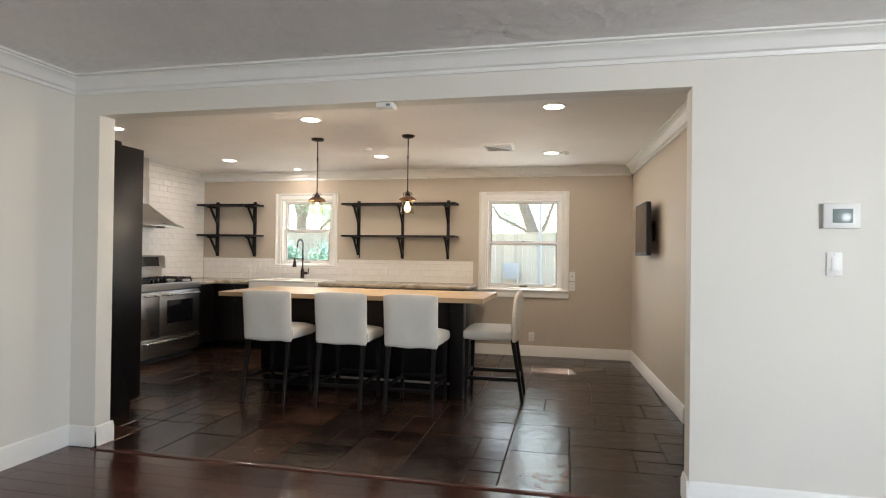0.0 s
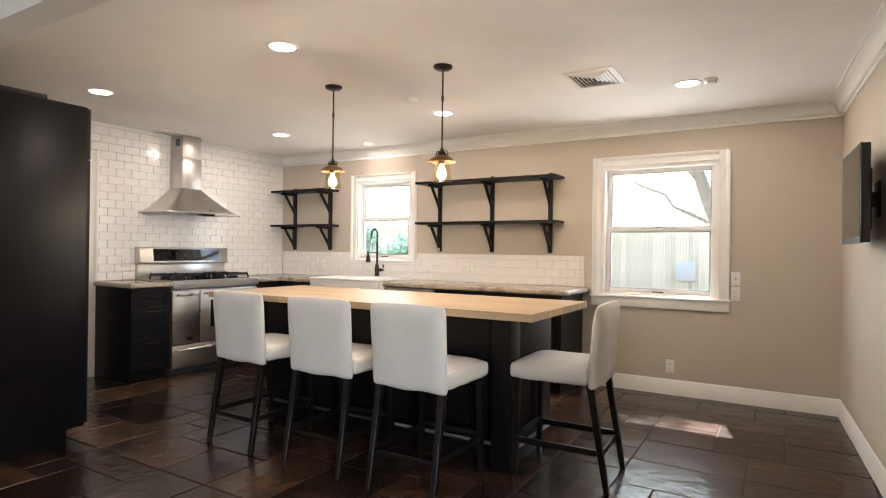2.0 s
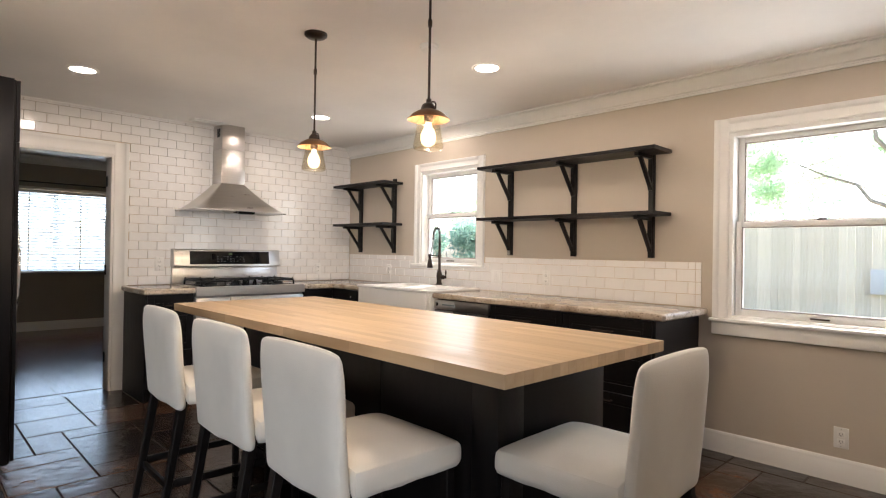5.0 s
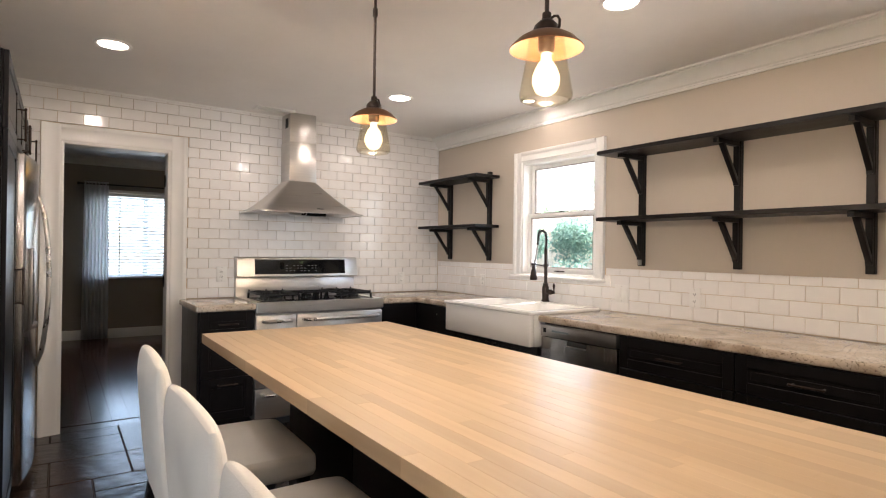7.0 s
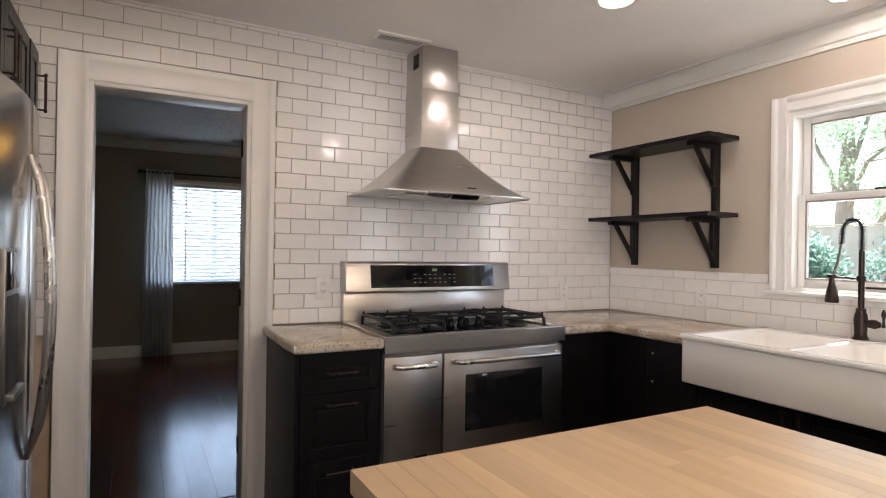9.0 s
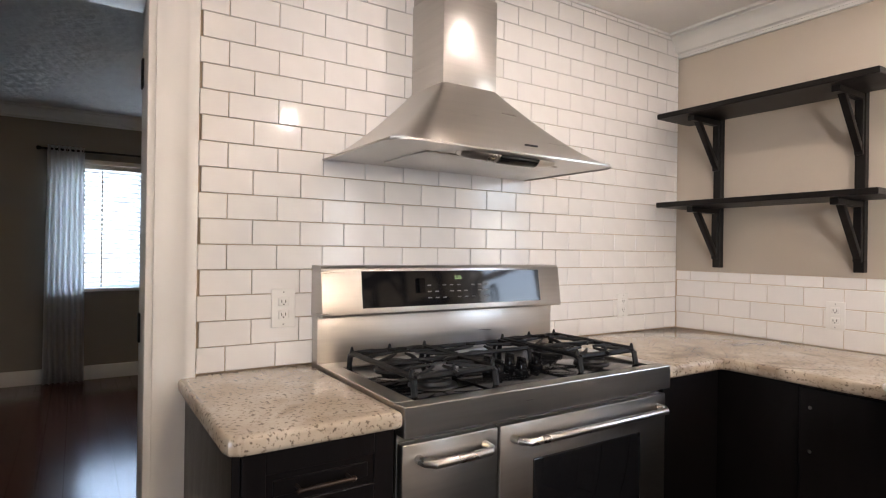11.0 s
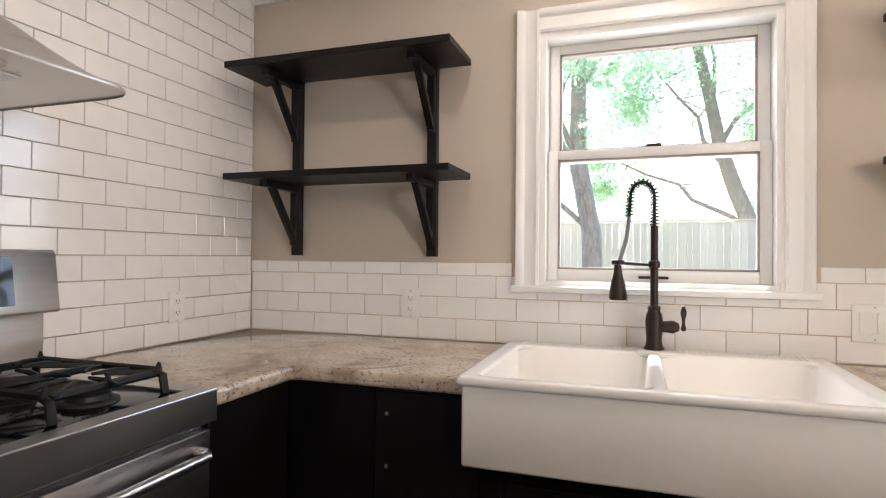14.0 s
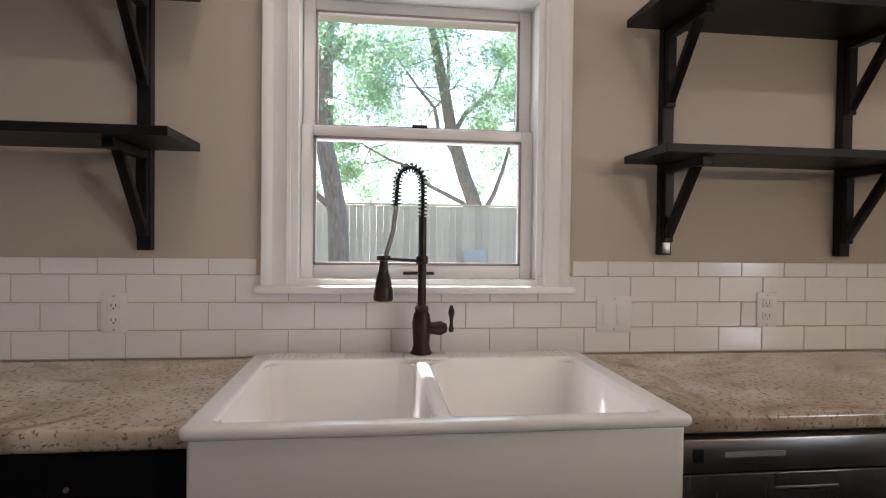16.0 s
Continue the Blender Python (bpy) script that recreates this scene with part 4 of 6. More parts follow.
def kitchen_range():
    y0, y1, f = 5.808, 6.838, -4.165
    ob = thing("gas_range", (-4.45, 6.32, 0), "wide stainless gas range with two oven doors", "range")
    part("body", box(XL + 0.02, f - 0.03, y0 + 0.003, y1 - 0.003, 0.06, 0.86), M_STEELDARK, ob)
    part("plinth", box(XL + 0.05, f - 0.07, y0 + 0.02, y1 - 0.02, 0.0, 0.06), M_DARKSLOT, ob)
    # cooktop: steel frame round a black well
    fr = bmesh.new()
    zt = 0.922
    for a in ((-4.735, -4.66, y0, y1), (-4.66, -4.20, y0, y0 + 0.055), (-4.66, -4.20, y1 - 0.055, y1)):
        box(a[0], a[1], a[2], a[3], 0.895, zt, 0.0012, 1, bm=fr)
    box(-4.20, f + 0.015, y0, y1, 0.845, zt, 0.003, 2, bm=fr)
    part("cooktop_frame", fr, M_STEEL, ob, smooth=False)
    well = part("cooktop_well", box(-4.665, -4.195, y0 + 0.05, y1 - 0.05, 0.90, 0.917, 0.002), M_ENAMEL, ob, "glossy black cooktop well")
    burners = [(-4.56, 6.00, 0.044), (-4.33, 6.00, 0.05), (-4.555, 6.33, 0.04), (-4.56, 6.65, 0.044), (-4.33, 6.65, 0.04)]
    for bx, by, r in burners:
        bu = part("burner", lathe([(r + 0.022, 0.917), (r + 0.020, 0.922), (r + 0.006, 0.925), (r + 0.004, 0.935), (r, 0.938)], (bx, by, 0)), M_BURNER, ob, "dark metal burner ring")
        part("burner_cap", lathe([(r + 0.003, 0.938), (r + 0.003, 0.943), (r - 0.004, 0.947), (0, 0.948)], (bx, by, 0)), M_IRON, bu)
    for kx, ky in ((-4.33, 6.24), (-4.33, 6.33), (-4.40, 6.25), (-4.40, 6.34), (-4.37, 6.43)):
        kn = part("knob", lathe([(0.022, 0.917), (0.022, 0.926), (0.017, 0.93), (0.016, 0.952), (0.014, 0.956), (0, 0.956)], (kx, ky, 0), 20), M_ENAMEL, ob, "black burner knob")
        part("grip", box(kx - 0.017, kx + 0.017, ky - 0.006, ky + 0.006, 0.95, 0.967, 0.003), M_ENAMEL, kn)
    # grates
    for g0, g1 in ((5.885, 6.155), (6.50, 6.765)):
        g = bmesh.new()
        r, z = 0.0092, 0.968
        xs = (-4.655, -4.445, -4.235)
        for yy in (g0, g1):
            tube([(xs[0], yy, 0.918), (xs[0] + 0.008, yy, z - 0.01), (xs[0] + 0.03, yy, z), (xs[2] - 0.03, yy, z), (xs[2] - 0.008, yy, z - 0.01), (xs[2], yy, 0.918)], r, 6, g)
        for xx in (xs[0] + 0.02, xs[1], xs[2] - 0.02):
            tube([(xx, g0, z - 0.004), (xx, g1, z - 0.004)], r, 6, g)
        c = (g0 + g1) / 2
        for bx in (-4.555, -4.335):
            for sx, sy in ((1, 0), (-1, 0), (0, 1), (0, -1)):
                far = (0.10, 0.125)
                tube([(bx + sx * 0.028, c + sy * 0.03, z + 0.006), (bx + sx * far[0] * 0.7, c + sy * far[1] * 0.7, z + 0.004), (bx + sx * far[0], c + sy * far[1], z - 0.004)], [0.004, 0.0065, 0.007], 6, g)
            for sx in (-1, 1):
                for sy in (-1, 1):
                    tube([(bx + sx * 0.030, c + sy * 0.034, z + 0.007), (bx + sx * 0.062, c + sy * 0.075, z + 0.005), (bx + sx * 0.090, c + sy * 0.128, z - 0.002)], [0.0035, 0.006, 0.0065], 6, g)
        for yy in (g0, c, g1):
            for xx in (xs[0] + 0.02, xs[2] - 0.02):
                tube([(xx, yy, z), (xx, yy, z + 0.010), (xx, yy, z + 0.020)], [0.008, 0.006, 0.003], 6, g)
        part("grate", g, M_IRON, ob, "black cast-iron grate")
    g = bmesh.new()
    z = 0.966
    for yy in (6.18, 6.475):
        tube([(-4.655, yy, 0.918), (-4.645, yy, z - 0.01), (-4.625, yy, z), (-4.47, yy, z), (-4.455, yy, z - 0.012), (-4.45, yy, 0.918)], 0.007, 6, g)
    for xx in (-4.63, -4.465):
        tube([(xx, 6.18, z - 0.003), (xx, 6.475, z - 0.003)], 0.007, 6, g)
    for sx, sy in ((1, 0), (-1, 0), (0, 1), (0, -1)):
        tube([(-4.55 + sx * 0.025, 6.33 + sy * 0.03, z + 0.005), (-4.55 + sx * 0.08, 6.33 + sy * 0.145, z - 0.003)], [0.004, 0.007], 6, g)
    part("grate", g, M_IRON, ob, "black cast-iron grate")
    # back guard
    part("back_panel", box(-4.79, -4.74, y0, y1 + 0.01, 0.86, 1.085, 0.003), M_STEEL, ob)
    prof = [(-4.79, 1.078), (-4.690, 1.078), (-4.684, 1.084), (-4.706, 1.236), (-4.716, 1.245), (-4.79, 1.245)]
    con = part("console", prism([(a, b) for a, b in prof], "y", y0 - 0.004, y1 + 0.014, 0.002), M_STEEL, ob)

    def on_face(d0, d1, ya, yb, za, zb):
        own = bmesh.new()
        lean = (-4.706 + 4.684) / (1.236 - 1.084)
        vs = []
        for d in (d0, d1):
            for yy, zz in ((ya, za), (yb, za), (yb, zb), (ya, zb)):
                vs.append(own.verts.new((-4.684 + lean * (zz - 1.084) + d, yy, zz)))
        for q in ((0, 1, 2, 3), (4, 5, 6, 7), (0, 1, 5, 4), (1, 2, 6, 5), (2, 3, 7, 6), (3, 0, 4, 7)):
            own.faces.new([vs[i] for i in q])
        bmesh.ops.recalc_face_normals(own, faces=own.faces)
        return own
    pan = part("control_glass", on_face(-0.002, 0.003, 5.945, 6.735, 1.103, 1.226), M_BLACKGLASS, con, "glossy black control panel")
    for r in range(3):
        for c in range(9):
            if (r + c) % 4 != 3:
                yy = 6.20 + c * 0.032
                part("key", on_face(0.0031, 0.0036, yy, yy + 0.016, 1.128 + r * 0.022, 1.132 + r * 0.022), M_KEY, con, "small grey touch key mark")
    part("dial", on_face(0.003, 0.018, 6.158, 6.182, 1.15, 1.20), M_ENAMEL, con, "black control dial")
    cu = bpy.data.curves.new("clock_text", "FONT")
    cu.body, cu.size, cu.extrude, cu.align_x, cu.align_y = "2:33", 0.018, 0.0003, "CENTER", "CENTER"
    tmp = bpy.data.objects.new("clock_tmp", cu)
    me = bpy.data.meshes.new_from_object(tmp)
    bpy.data.objects.remove(tmp)
    me.materials.append(M_DIGIT)
    dg = new("clock_digits", me)
    dg.parent = con
    BASE[dg.name] = BASE[con.name]
    dg.matrix_local = Matrix.Translation(Vector((-4.6975, 6.335, 1.20)) - BASE[con.name]) @ pose(0, 0, 0, 90, 0, 90) @ pose(0, 0, 0, -8)
    tagged(dg, "lit green clock digits")
    # doors and drawer

    def door(name, a, b, z0, z1, hz):
        d = part(name, box(f - 0.03, f, a, b, z0, z1, 0.005), M_STEEL, ob)
        h = [(f, a + 0.045, hz), (f + 0.03, a + 0.047, hz), (f + 0.05, a + 0.065, hz), (f + 0.052, (a + b) / 2, hz), (f + 0.05, b - 0.065, hz), (f + 0.03, b - 0.047, hz), (f, b - 0.045, hz)]
        part("handle", tube(h, 0.0115, 12), M_STEELBAR, d, "polished steel bar handle")
        return d
    split = 6.112
    d1 = door("side_oven_door", y0 + 0.004, split - 0.004, 0.30, 0.825, 0.785)
    door_r = door("oven_door", split + 0.004, y1 - 0.004, 0.30, 0.825, 0.785)
    part("badge", box(f, f + 0.003, 5.965, 6.03, 0.335, 0.365, 0.002), M_IRON, d1, "small dark badge")
    part("window", box(f - 0.004, f + 0.004, 6.235, 6.70, 0.44, 0.715, 0.004), M_BLACKGLASS, door_r, "black oven window")
    door("drawer", y0 + 0.004, y1 - 0.004, 0.075, 0.29, 0.25)


M_STEELDARK = mat("dull_steel", (0.30, 0.29, 0.28), 0.4, metal=1.0, vary=0.1, scale=8)
# steel darkened in colour for the dim room that the fridge mirrors
M_STEEL_DIM = mat("fridge_steel_dim", (0.40, 0.385, 0.37), 0.22, metal=1.0, vary=0.04, scale=3, bump=0.02, bump_scale=30, stretch=(30, 30, 1))
M_STEELBAR = mat("polished_steel", (0.62, 0.595, 0.56), 0.28, metal=1.0, vary=0.04, scale=8)
M_KEY = mat("grey_print", (0.16, 0.16, 0.16), 0.5, vary=0.05)
M_DIGIT = glow("clock_digits", (0.75, 1.0, 0.45), 0.10)
kitchen_range()


# ---------- hood ----------
def hood():
    y0, y1, xf, zb = 5.835, 6.735, -4.28, 1.597
    c0, c1, cf, zc = 6.180, 6.410, -4.58, 1.875
    ob = thing("range_hood", (-4.6, 6.29, zb), "brushed steel chimney hood fixed to the tiled wall", "range hood")
    bm = bmesh.new()
    rings = []
    n = 12
    for k in range(n + 1):
        f = k / n
        e = f ** 1.3
        z = zb + 0.005 + (zc - zb - 0.005) * e
        a, b, x = y0 + (c0 - y0) * f, y1 + (c1 - y1) * f, xf + (cf - xf) * f
        r = 0.075 * (1 - f) + 0.012
        ring = [(XL + 0.004, a, z)]
        for s in range(5):
            an = math.pi / 2 * s / 4
            ring.append((x - r + r * math.sin(an), a + r - r * math.cos(an), z))
        for s in range(5):
            an = math.pi / 2 * s / 4
            ring.append((x - r + r * math.cos(an), b - r + r * math.sin(an), z))
        ring.append((XL + 0.004, b, z))
        rings.append([bm.verts.new(p) for p in ring])
    low = [bm.verts.new((v.co.x, v.co.y, zb)) for v in rings[0]]
    for q0, q1 in zip([low] + rings, rings):
        for k in range(len(q0) - 1):
            bm.faces.new((q0[k], q0[k + 1], q1[k + 1], q1[k]))
    bm.faces.new(rings[-1])
    bmesh.ops.recalc_face_normals(bm, faces=bm.faces)
    part("canopy", bm, M_STEEL, ob)
    part("chimney", box(XL + 0.004, cf, c0, c1, zc - 0.004, 2.20, 0.004), M_STEEL, ob)
    ch = part("chimney", box(XL + 0.004, cf - 0.006, c0 + 0.004, c1 - 0.004, 2.20, H - 0.002, 0.004), M_STEEL, ob)
    for k in range(6):
        part("vent_slot", box(-4.70 + k * 0.012, -4.694 + k * 0.012, c0 + 0.002, c0 + 0.006, 2.32, 2.40), M_DARKSLOT, ch)
    under = [(XL + 0.006, y0 + 0.012)] + [(xf - 0.012, y0 + 0.05), (xf - 0.04, y0 + 0.012)][::-1] + [(xf - 0.012, y1 - 0.05), (xf - 0.04, y1 - 0.012), (XL + 0.006, y1 - 0.012)]
    part("underside", prism(under, "z", zb + 0.004, zb + 0.010), M_STEEL, ob)
    fil = part("filter", box(-4.70, -4.42, 6.02, 6.56, zb - 0.001, zb + 0.006, 0.002), M_STEEL_H, ob, "flat steel grease filter")
    part("filter_catch", box(-4.445, -4.432, 6.25, 6.32, zb - 0.004, zb, 0.001), M_STEELDARK, fil)
    part("control_pod", lathe([(0.0, -0.20), (0.02, -0.19), (0.028, -0.15), (0.03, 0.0), (0.028, 0.15), (0.02, 0.19), (0.0, 0.20)], (-4.375, 6.30, zb + 0.012), 16, axis="y"), M_STEELBAR, ob)
    part("control_strip", lathe([(0.0, -0.085), (0.031, -0.08), (0.0325, 0.0), (0.031, 0.08), (0.0, 0.085)], (-4.375, 6.33, zb + 0.012), 16, axis="y"), M_BLACKGLASS, ob, "black control strip")
    part("badge", box(-4.318, -4.312, 6.32, 6.37, 1.633, 1.638), M_DARKSLOT, ob)


hood()


# ---------- wall shelves ----------
def shelf_unit(x0, x1, posts, label):
    zs = (1.522, 1.950)
    ob = thing("wall_shelf", ((x0 + x1) / 2, 7.65, 1.235), label, "wall shelf", "black wall shelves")
    for z in zs:
        part("shelf_board", box(x0, x1, 7.503, YB - 0.036, z, z + 0.024, 0.0015, 1), M_BLACKWOOD, ob)
    for x in posts:
        post = part("post", box(x - 0.019, x + 0.019, YB - 0.034, YB - 0.002, 1.235, 2.022, 0.002, 1), M_BLACKWOOD, ob)
        for z in zs:
            b = bmesh.new()
            box(x - 0.015, x + 0.015, 7.545, YB - 0.034, z - 0.026, z - 0.001, 0.002, 1, b)
            box(x - 0.015, x + 0.015, YB - 0.052, YB - 0.034, z - 0.245, z - 0.026, 0.002, 1, b)
            prism([(7.592, z - 0.026), (7.620, z - 0.026), (YB - 0.050, z - 0.200), (YB - 0.050, z - 0.235)], "x", x - 0.013, x + 0.013, 0.001, b)
            part("bracket", b, M_BLACKWOOD, post)
    return ob


shelf_unit(-4.708, -3.800, (-4.557, -3.956), "two-tier black wooden wall shelf, empty, in the corner")
shR = shelf_unit(-2.515, -0.955, (-2.368, -1.735, -1.103), "long two-tier black wooden wall shelf, empty, between the windows")
part("hanger_plate", box(-2.381, -2.355, YB - 0.038, YB - 0.034, 1.24, 1.275, 0.001), M_STEEL, shR, "small grey metal hanger plate")


# ---------- island ----------
M_STAVE = mat("maple_stave", (0.46, 0.325, 0.19), 0.46, vary=0.1, scale=3.0, bump=0.05, bump_scale=18, stretch=(0.6, 9, 9), second=(0.53, 0.39, 0.245), island=0.12, coat=0.08)
isl = thing("kitchen_island", (-1.5, 5.6, 0), "black-brown kitchen island under a butcher block top", "kitchen island")
IX0, IX1, IY0, IY1 = -2.50, -0.475, 5.50, 6.05
part("body", box(IX0, IX1, IY0, IY1, 0.10, 0.884, 0.002), M_CAB, isl)
part("toe_kick", box(IX0 + 0.01, IX1 - 0.01, IY0 + 0.01, IY1 - 0.06, 0, 0.10), M_CAB, isl)
for a, b in ((IX0, -1.85), (-1.85, -1.19), (-1.19, IX1 - 0.1)):
    part("back_panel", box(a + 0.002, b - 0.002, IY0 - 0.016, IY0, 0.13, 0.884, 0.002), M_CAB, isl)
part("corner_post", box(IX1 - 0.098, IX1 + 0.02, IY0 - 0.105, IY0 + 0.03, 0, 0.884, 0.003), M_CAB, isl)
part("end_panel", box(IX1, IX1 + 0.018, IY0 + 0.032, IY1, 0.13, 0.884, 0.002), M_CAB, isl)
part("foot_rail", box(IX0, IX1 - 0.1, IY0 - 0.022, IY0 - 0.004, 0.105, 0.125, 0.002), M_STEEL, isl, "brushed metal strip above the plinth")
part("foot_rail", box(IX1 + 0.002, IX1 + 0.024, IY0 + 0.035, IY1 - 0.01, 0.105, 0.125, 0.002), M_STEEL, isl, "brushed metal strip above the plinth")
for k in range(3):
    a = IX0 + 0.01 + k * 0.645
    d = front_panel("door", isl, "x", IY1, 1, a, a + 0.64, 0.11, 0.875)

TX0, TX1, TY0, TY1, TZ0, TZ1 = -2.766, -0.240, 5.165, 6.115, 0.886, 0.927
top = thing("butcher_block_top", (-1.5, 5.63, TZ0), "pale maple butcher block top with finger-jointed staves", "worktop")
rows_n = 22
w = (TY1 - TY0) / rows_n
rng = random.Random(4)
stave_edges = []
for r in range(rows_n):
    x = TX0
    ya, yb = TY0 + r * w, TY0 + (r + 1) * w
    off = rng.uniform(0.15, 0.6)
    while x < TX1 - 1e-6:
        ln = off if x == TX0 else rng.uniform(0.42, 0.85)
        nx = min(TX1, x + ln)
        if TX1 - nx < 0.18:
            nx = TX1
        part("stave", box(x + 0.0001, nx - 0.0001, ya + 0.0001, yb - 0.0001, TZ0, TZ1, 0.0003, 1), M_STAVE, top, smooth=False)
        x = nx


# ---------- bar stools ----------
def bar_stool():
    """Faces +y; its base's centre is the origin."""
    ob = thing("bar_stool", (0, 0, 0), "counter stool with off-white slipcover and black wooden legs", "bar stool", "stools round the island")
    hw = 0.205
    # back cover: a soft slab that leans back a little and bows
    bm = bmesh.new()
    nx, nz = 8, 10
    hb = 0.236

    def back(side, u, v):
        x = (u - 0.5) * 2 * hb
        z = 0.525 + 0.45 * v
        edge = min(1.0, 6 * min(u, 1 - u) + 0.15) ** 0.5
        top = min(1.0, 5 * (1 - v) + 0.12) ** 0.5
        t = 0.034 * edge * top + 0.004
        mid = -0.222 - 0.035 * v + 0.006 * math.sin(math.pi * u)
        wob = 0.0025 * math.sin(9 * u + 5 * v) * (1 - v)
        zz = z - (0.010 if v == 1 else 0) * (abs(u - 0.5) * 2) ** 6 + (0.006 * math.sin(11 * u) if v == 0 else 0)
        return (x * (1 - 0.02 * (1 - v)), mid + side * t + wob, zz)
    grid = {}
    for s in (-1, 1):
        for i in range(nx + 1):
            for j in range(nz + 1):
                grid[s, i, j] = bm.verts.new(back(s, i / nx, j / nz))
    for s in (-1, 1):
        for i in range(nx):
            for j in range(nz):
                bm.faces.new([grid[s, i, j], grid[s, i + 1, j], grid[s, i + 1, j + 1], grid[s, i, j + 1]])
    rim = [(i, 0) for i in range(nx)] + [(nx, j) for j in range(nz)] + [(i, nz) for i in range(nx, 0, -1)] + [(0, j) for j in range(nz, 0, -1)]
    for a, b in zip(rim, rim[1:] + rim[:1]):
        bm.faces.new([grid[-1, *a], grid[-1, *b], grid[1, *b], grid[1, *a]])
    bmesh.ops.recalc_face_normals(bm, faces=bm.faces)
    bk = part("back_cover", bm, M_CLOTH, ob)
    m = bk.modifiers.new("soft", "SUBSURF")
    m.levels = m.render_levels = 2
    # seat cover: puffed cushion with a skirt
    bm = bmesh.new()
    n = 10
    top = {}
    for i in range(n + 1):
        for j in range(n + 1):
            u, v = i / n, j / n
            e = min(1, 5 * min(u, 1 - u)) ** 0.5 * min(1, 5 * min(1 - v, v + 0.25)) ** 0.5
            top[i, j] = bm.verts.new(((u - 0.5) * 2 * 0.232, -0.20 + 0.43 * v, 0.628 + 0.026 * e))
    for i in range(n):
        for j in range(n):
            bm.faces.new([top[i, j], top[i + 1, j], top[i + 1, j + 1], top[i, j + 1]])
    rim = [(i, 0) for i in range(n)] + [(n, j) for j in range(n)] + [(i, n) for i in range(n, 0, -1)] + [(0, j) for j in range(n, 0, -1)]
    prev = [top[a] for a in rim]
    for lev, (grow, z) in enumerate(((0.006, 0.605), (0.004, 0.570), (0.006, 0.530))):
        ring = []
        for k, v in enumerate(rim):
            p = top[v].co
            d = Vector((p.x, p.y - 0.015, 0)).normalized()
            wv = 0.003 * math.sin(k * 2.3 + lev) if lev else 0
            ring.append(bm.verts.new((p.x + d.x * (grow + wv), p.y + d.y * (grow + wv), z + 0.004 * math.sin(k * 1.7) * (lev == 2))))
        for k in range(len(ring)):
            bm.faces.new([prev[k], prev[(k + 1) % len(ring)], ring[(k + 1) % len(ring)], ring[k]])
        prev = ring
    bm.faces.new(prev)
    bmesh.ops.recalc_face_normals(bm, faces=bm.faces)
    st = part("seat_cover", bm, M_CLOTH, ob)
    m = st.modifiers.new("soft", "SUBSURF")
    m.levels = m.render_levels = 1
    t = 0.019
    for sx in (-1, 1):
        for yt, yb in ((-0.205, -0.300), (0.195, 0.205)):
            bm = bmesh.new()
            a = [bm.verts.new((sx * hw - sx * 0.012 + dx * t, yt + dy * t, 0.58)) for dx, dy in ((-1, -1), (1, -1), (1, 1), (-1, 1))]
            b = [bm.verts.new((sx * (hw - 0.006) + dx * t * 0.72, yb + dy * t * 0.72, 0)) for dx, dy in ((-1, -1), (1, -1), (1, 1), (-1, 1))]
            bm.faces.new(a)
            bm.faces.new(b[::-1])
            for k in range(4):
                bm.faces.new((a[k], a[(k + 1) % 4], b[(k + 1) % 4], b[k]))
            bmesh.ops.recalc_face_normals(bm, faces=bm.faces)
            bmesh.ops.bevel(bm, geom=bm.edges[:], offset=0.003, segments=1, affect="EDGES")
            part("leg", bm, M_BLACKWOOD, ob)
        part("stretcher", box(sx * (hw - 0.008) - 0.009, sx * (hw - 0.008) + 0.009, -0.262, 0.195, 0.185, 0.218, 0.002), M_BLACKWOOD, ob)
    part("stretcher", box(-hw + 0.01, hw - 0.01, 0.195, 0.213, 0.20, 0.232, 0.002), M_BLACKWOOD, ob)
    part("stretcher", box(-hw + 0.01, hw - 0.01, -0.268, -0.252, 0.17, 0.20, 0.002), M_BLACKWOOD, ob)
    return ob


stool = bar_stool()
for m in (pose(-1.42, 5.128, 0, 0, 0, 0.8), pose(-0.798, 5.118, 0, 0, 0, -0.5), pose(-0.226, 5.605, 0, 0, 0, 91.5)):
    copy_thing(stool, m)
stool.matrix_basis = pose(-2.10, 5.135, 0, 0, 0, -1.2)


# ---------- tall units and refrigerator ----------
PX, CFR = -2.975, 4.445
panel = thing("fridge_side_panel", (PX, 4.05, 0), "tall black-brown side panel of the fridge enclosure", "panel")
part("panel", prism([(YF + 0.004, 0), (4.31, 0), (4.31, 0.10), (4.415, 0.10), (4.415, 2.132), (YF + 0.004, 2.132)], "x", PX - 0.02, PX, 0.001), M_CAB, panel)
part("filler", box(PX - 0.02, PX - 0.002, YF + 0.004, 4.18, 2.132, 2.158), M_CAB, panel)
pan = thing("pantry_cabinet", (-3.27, 4.05, 0), "tall black-brown pantry cabinet with panelled doors", "cabinet", "tall cabinets")
part("body", box(-3.625, PX - 0.022, YF + 0.004, CFR - 0.02, 0.10, 2.13, 0.001, 1), M_CAB, pan)
part("toe_kick", box(-3.625, PX - 0.022, YF + 0.05, 4.30, 0, 0.10), M_CAB, pan)
d = front_panel("door", pan, "x", CFR - 0.019, 1, -3.623, PX - 0.024, 0.11, 1.80)
bar_handle(d, (-3.575, CFR + 0.035, 1.02), (-3.575, CFR + 0.035, 1.20), (0, 0.034, 0))
d = front_panel("door", pan, "x", CFR - 0.019, 1, -3.623, PX - 0.024, 1.805, 2.128)
bar_handle(d, (-3.575, CFR + 0.035, 1.84), (-3.575, CFR + 0.035, 2.0), (0, 0.034, 0))
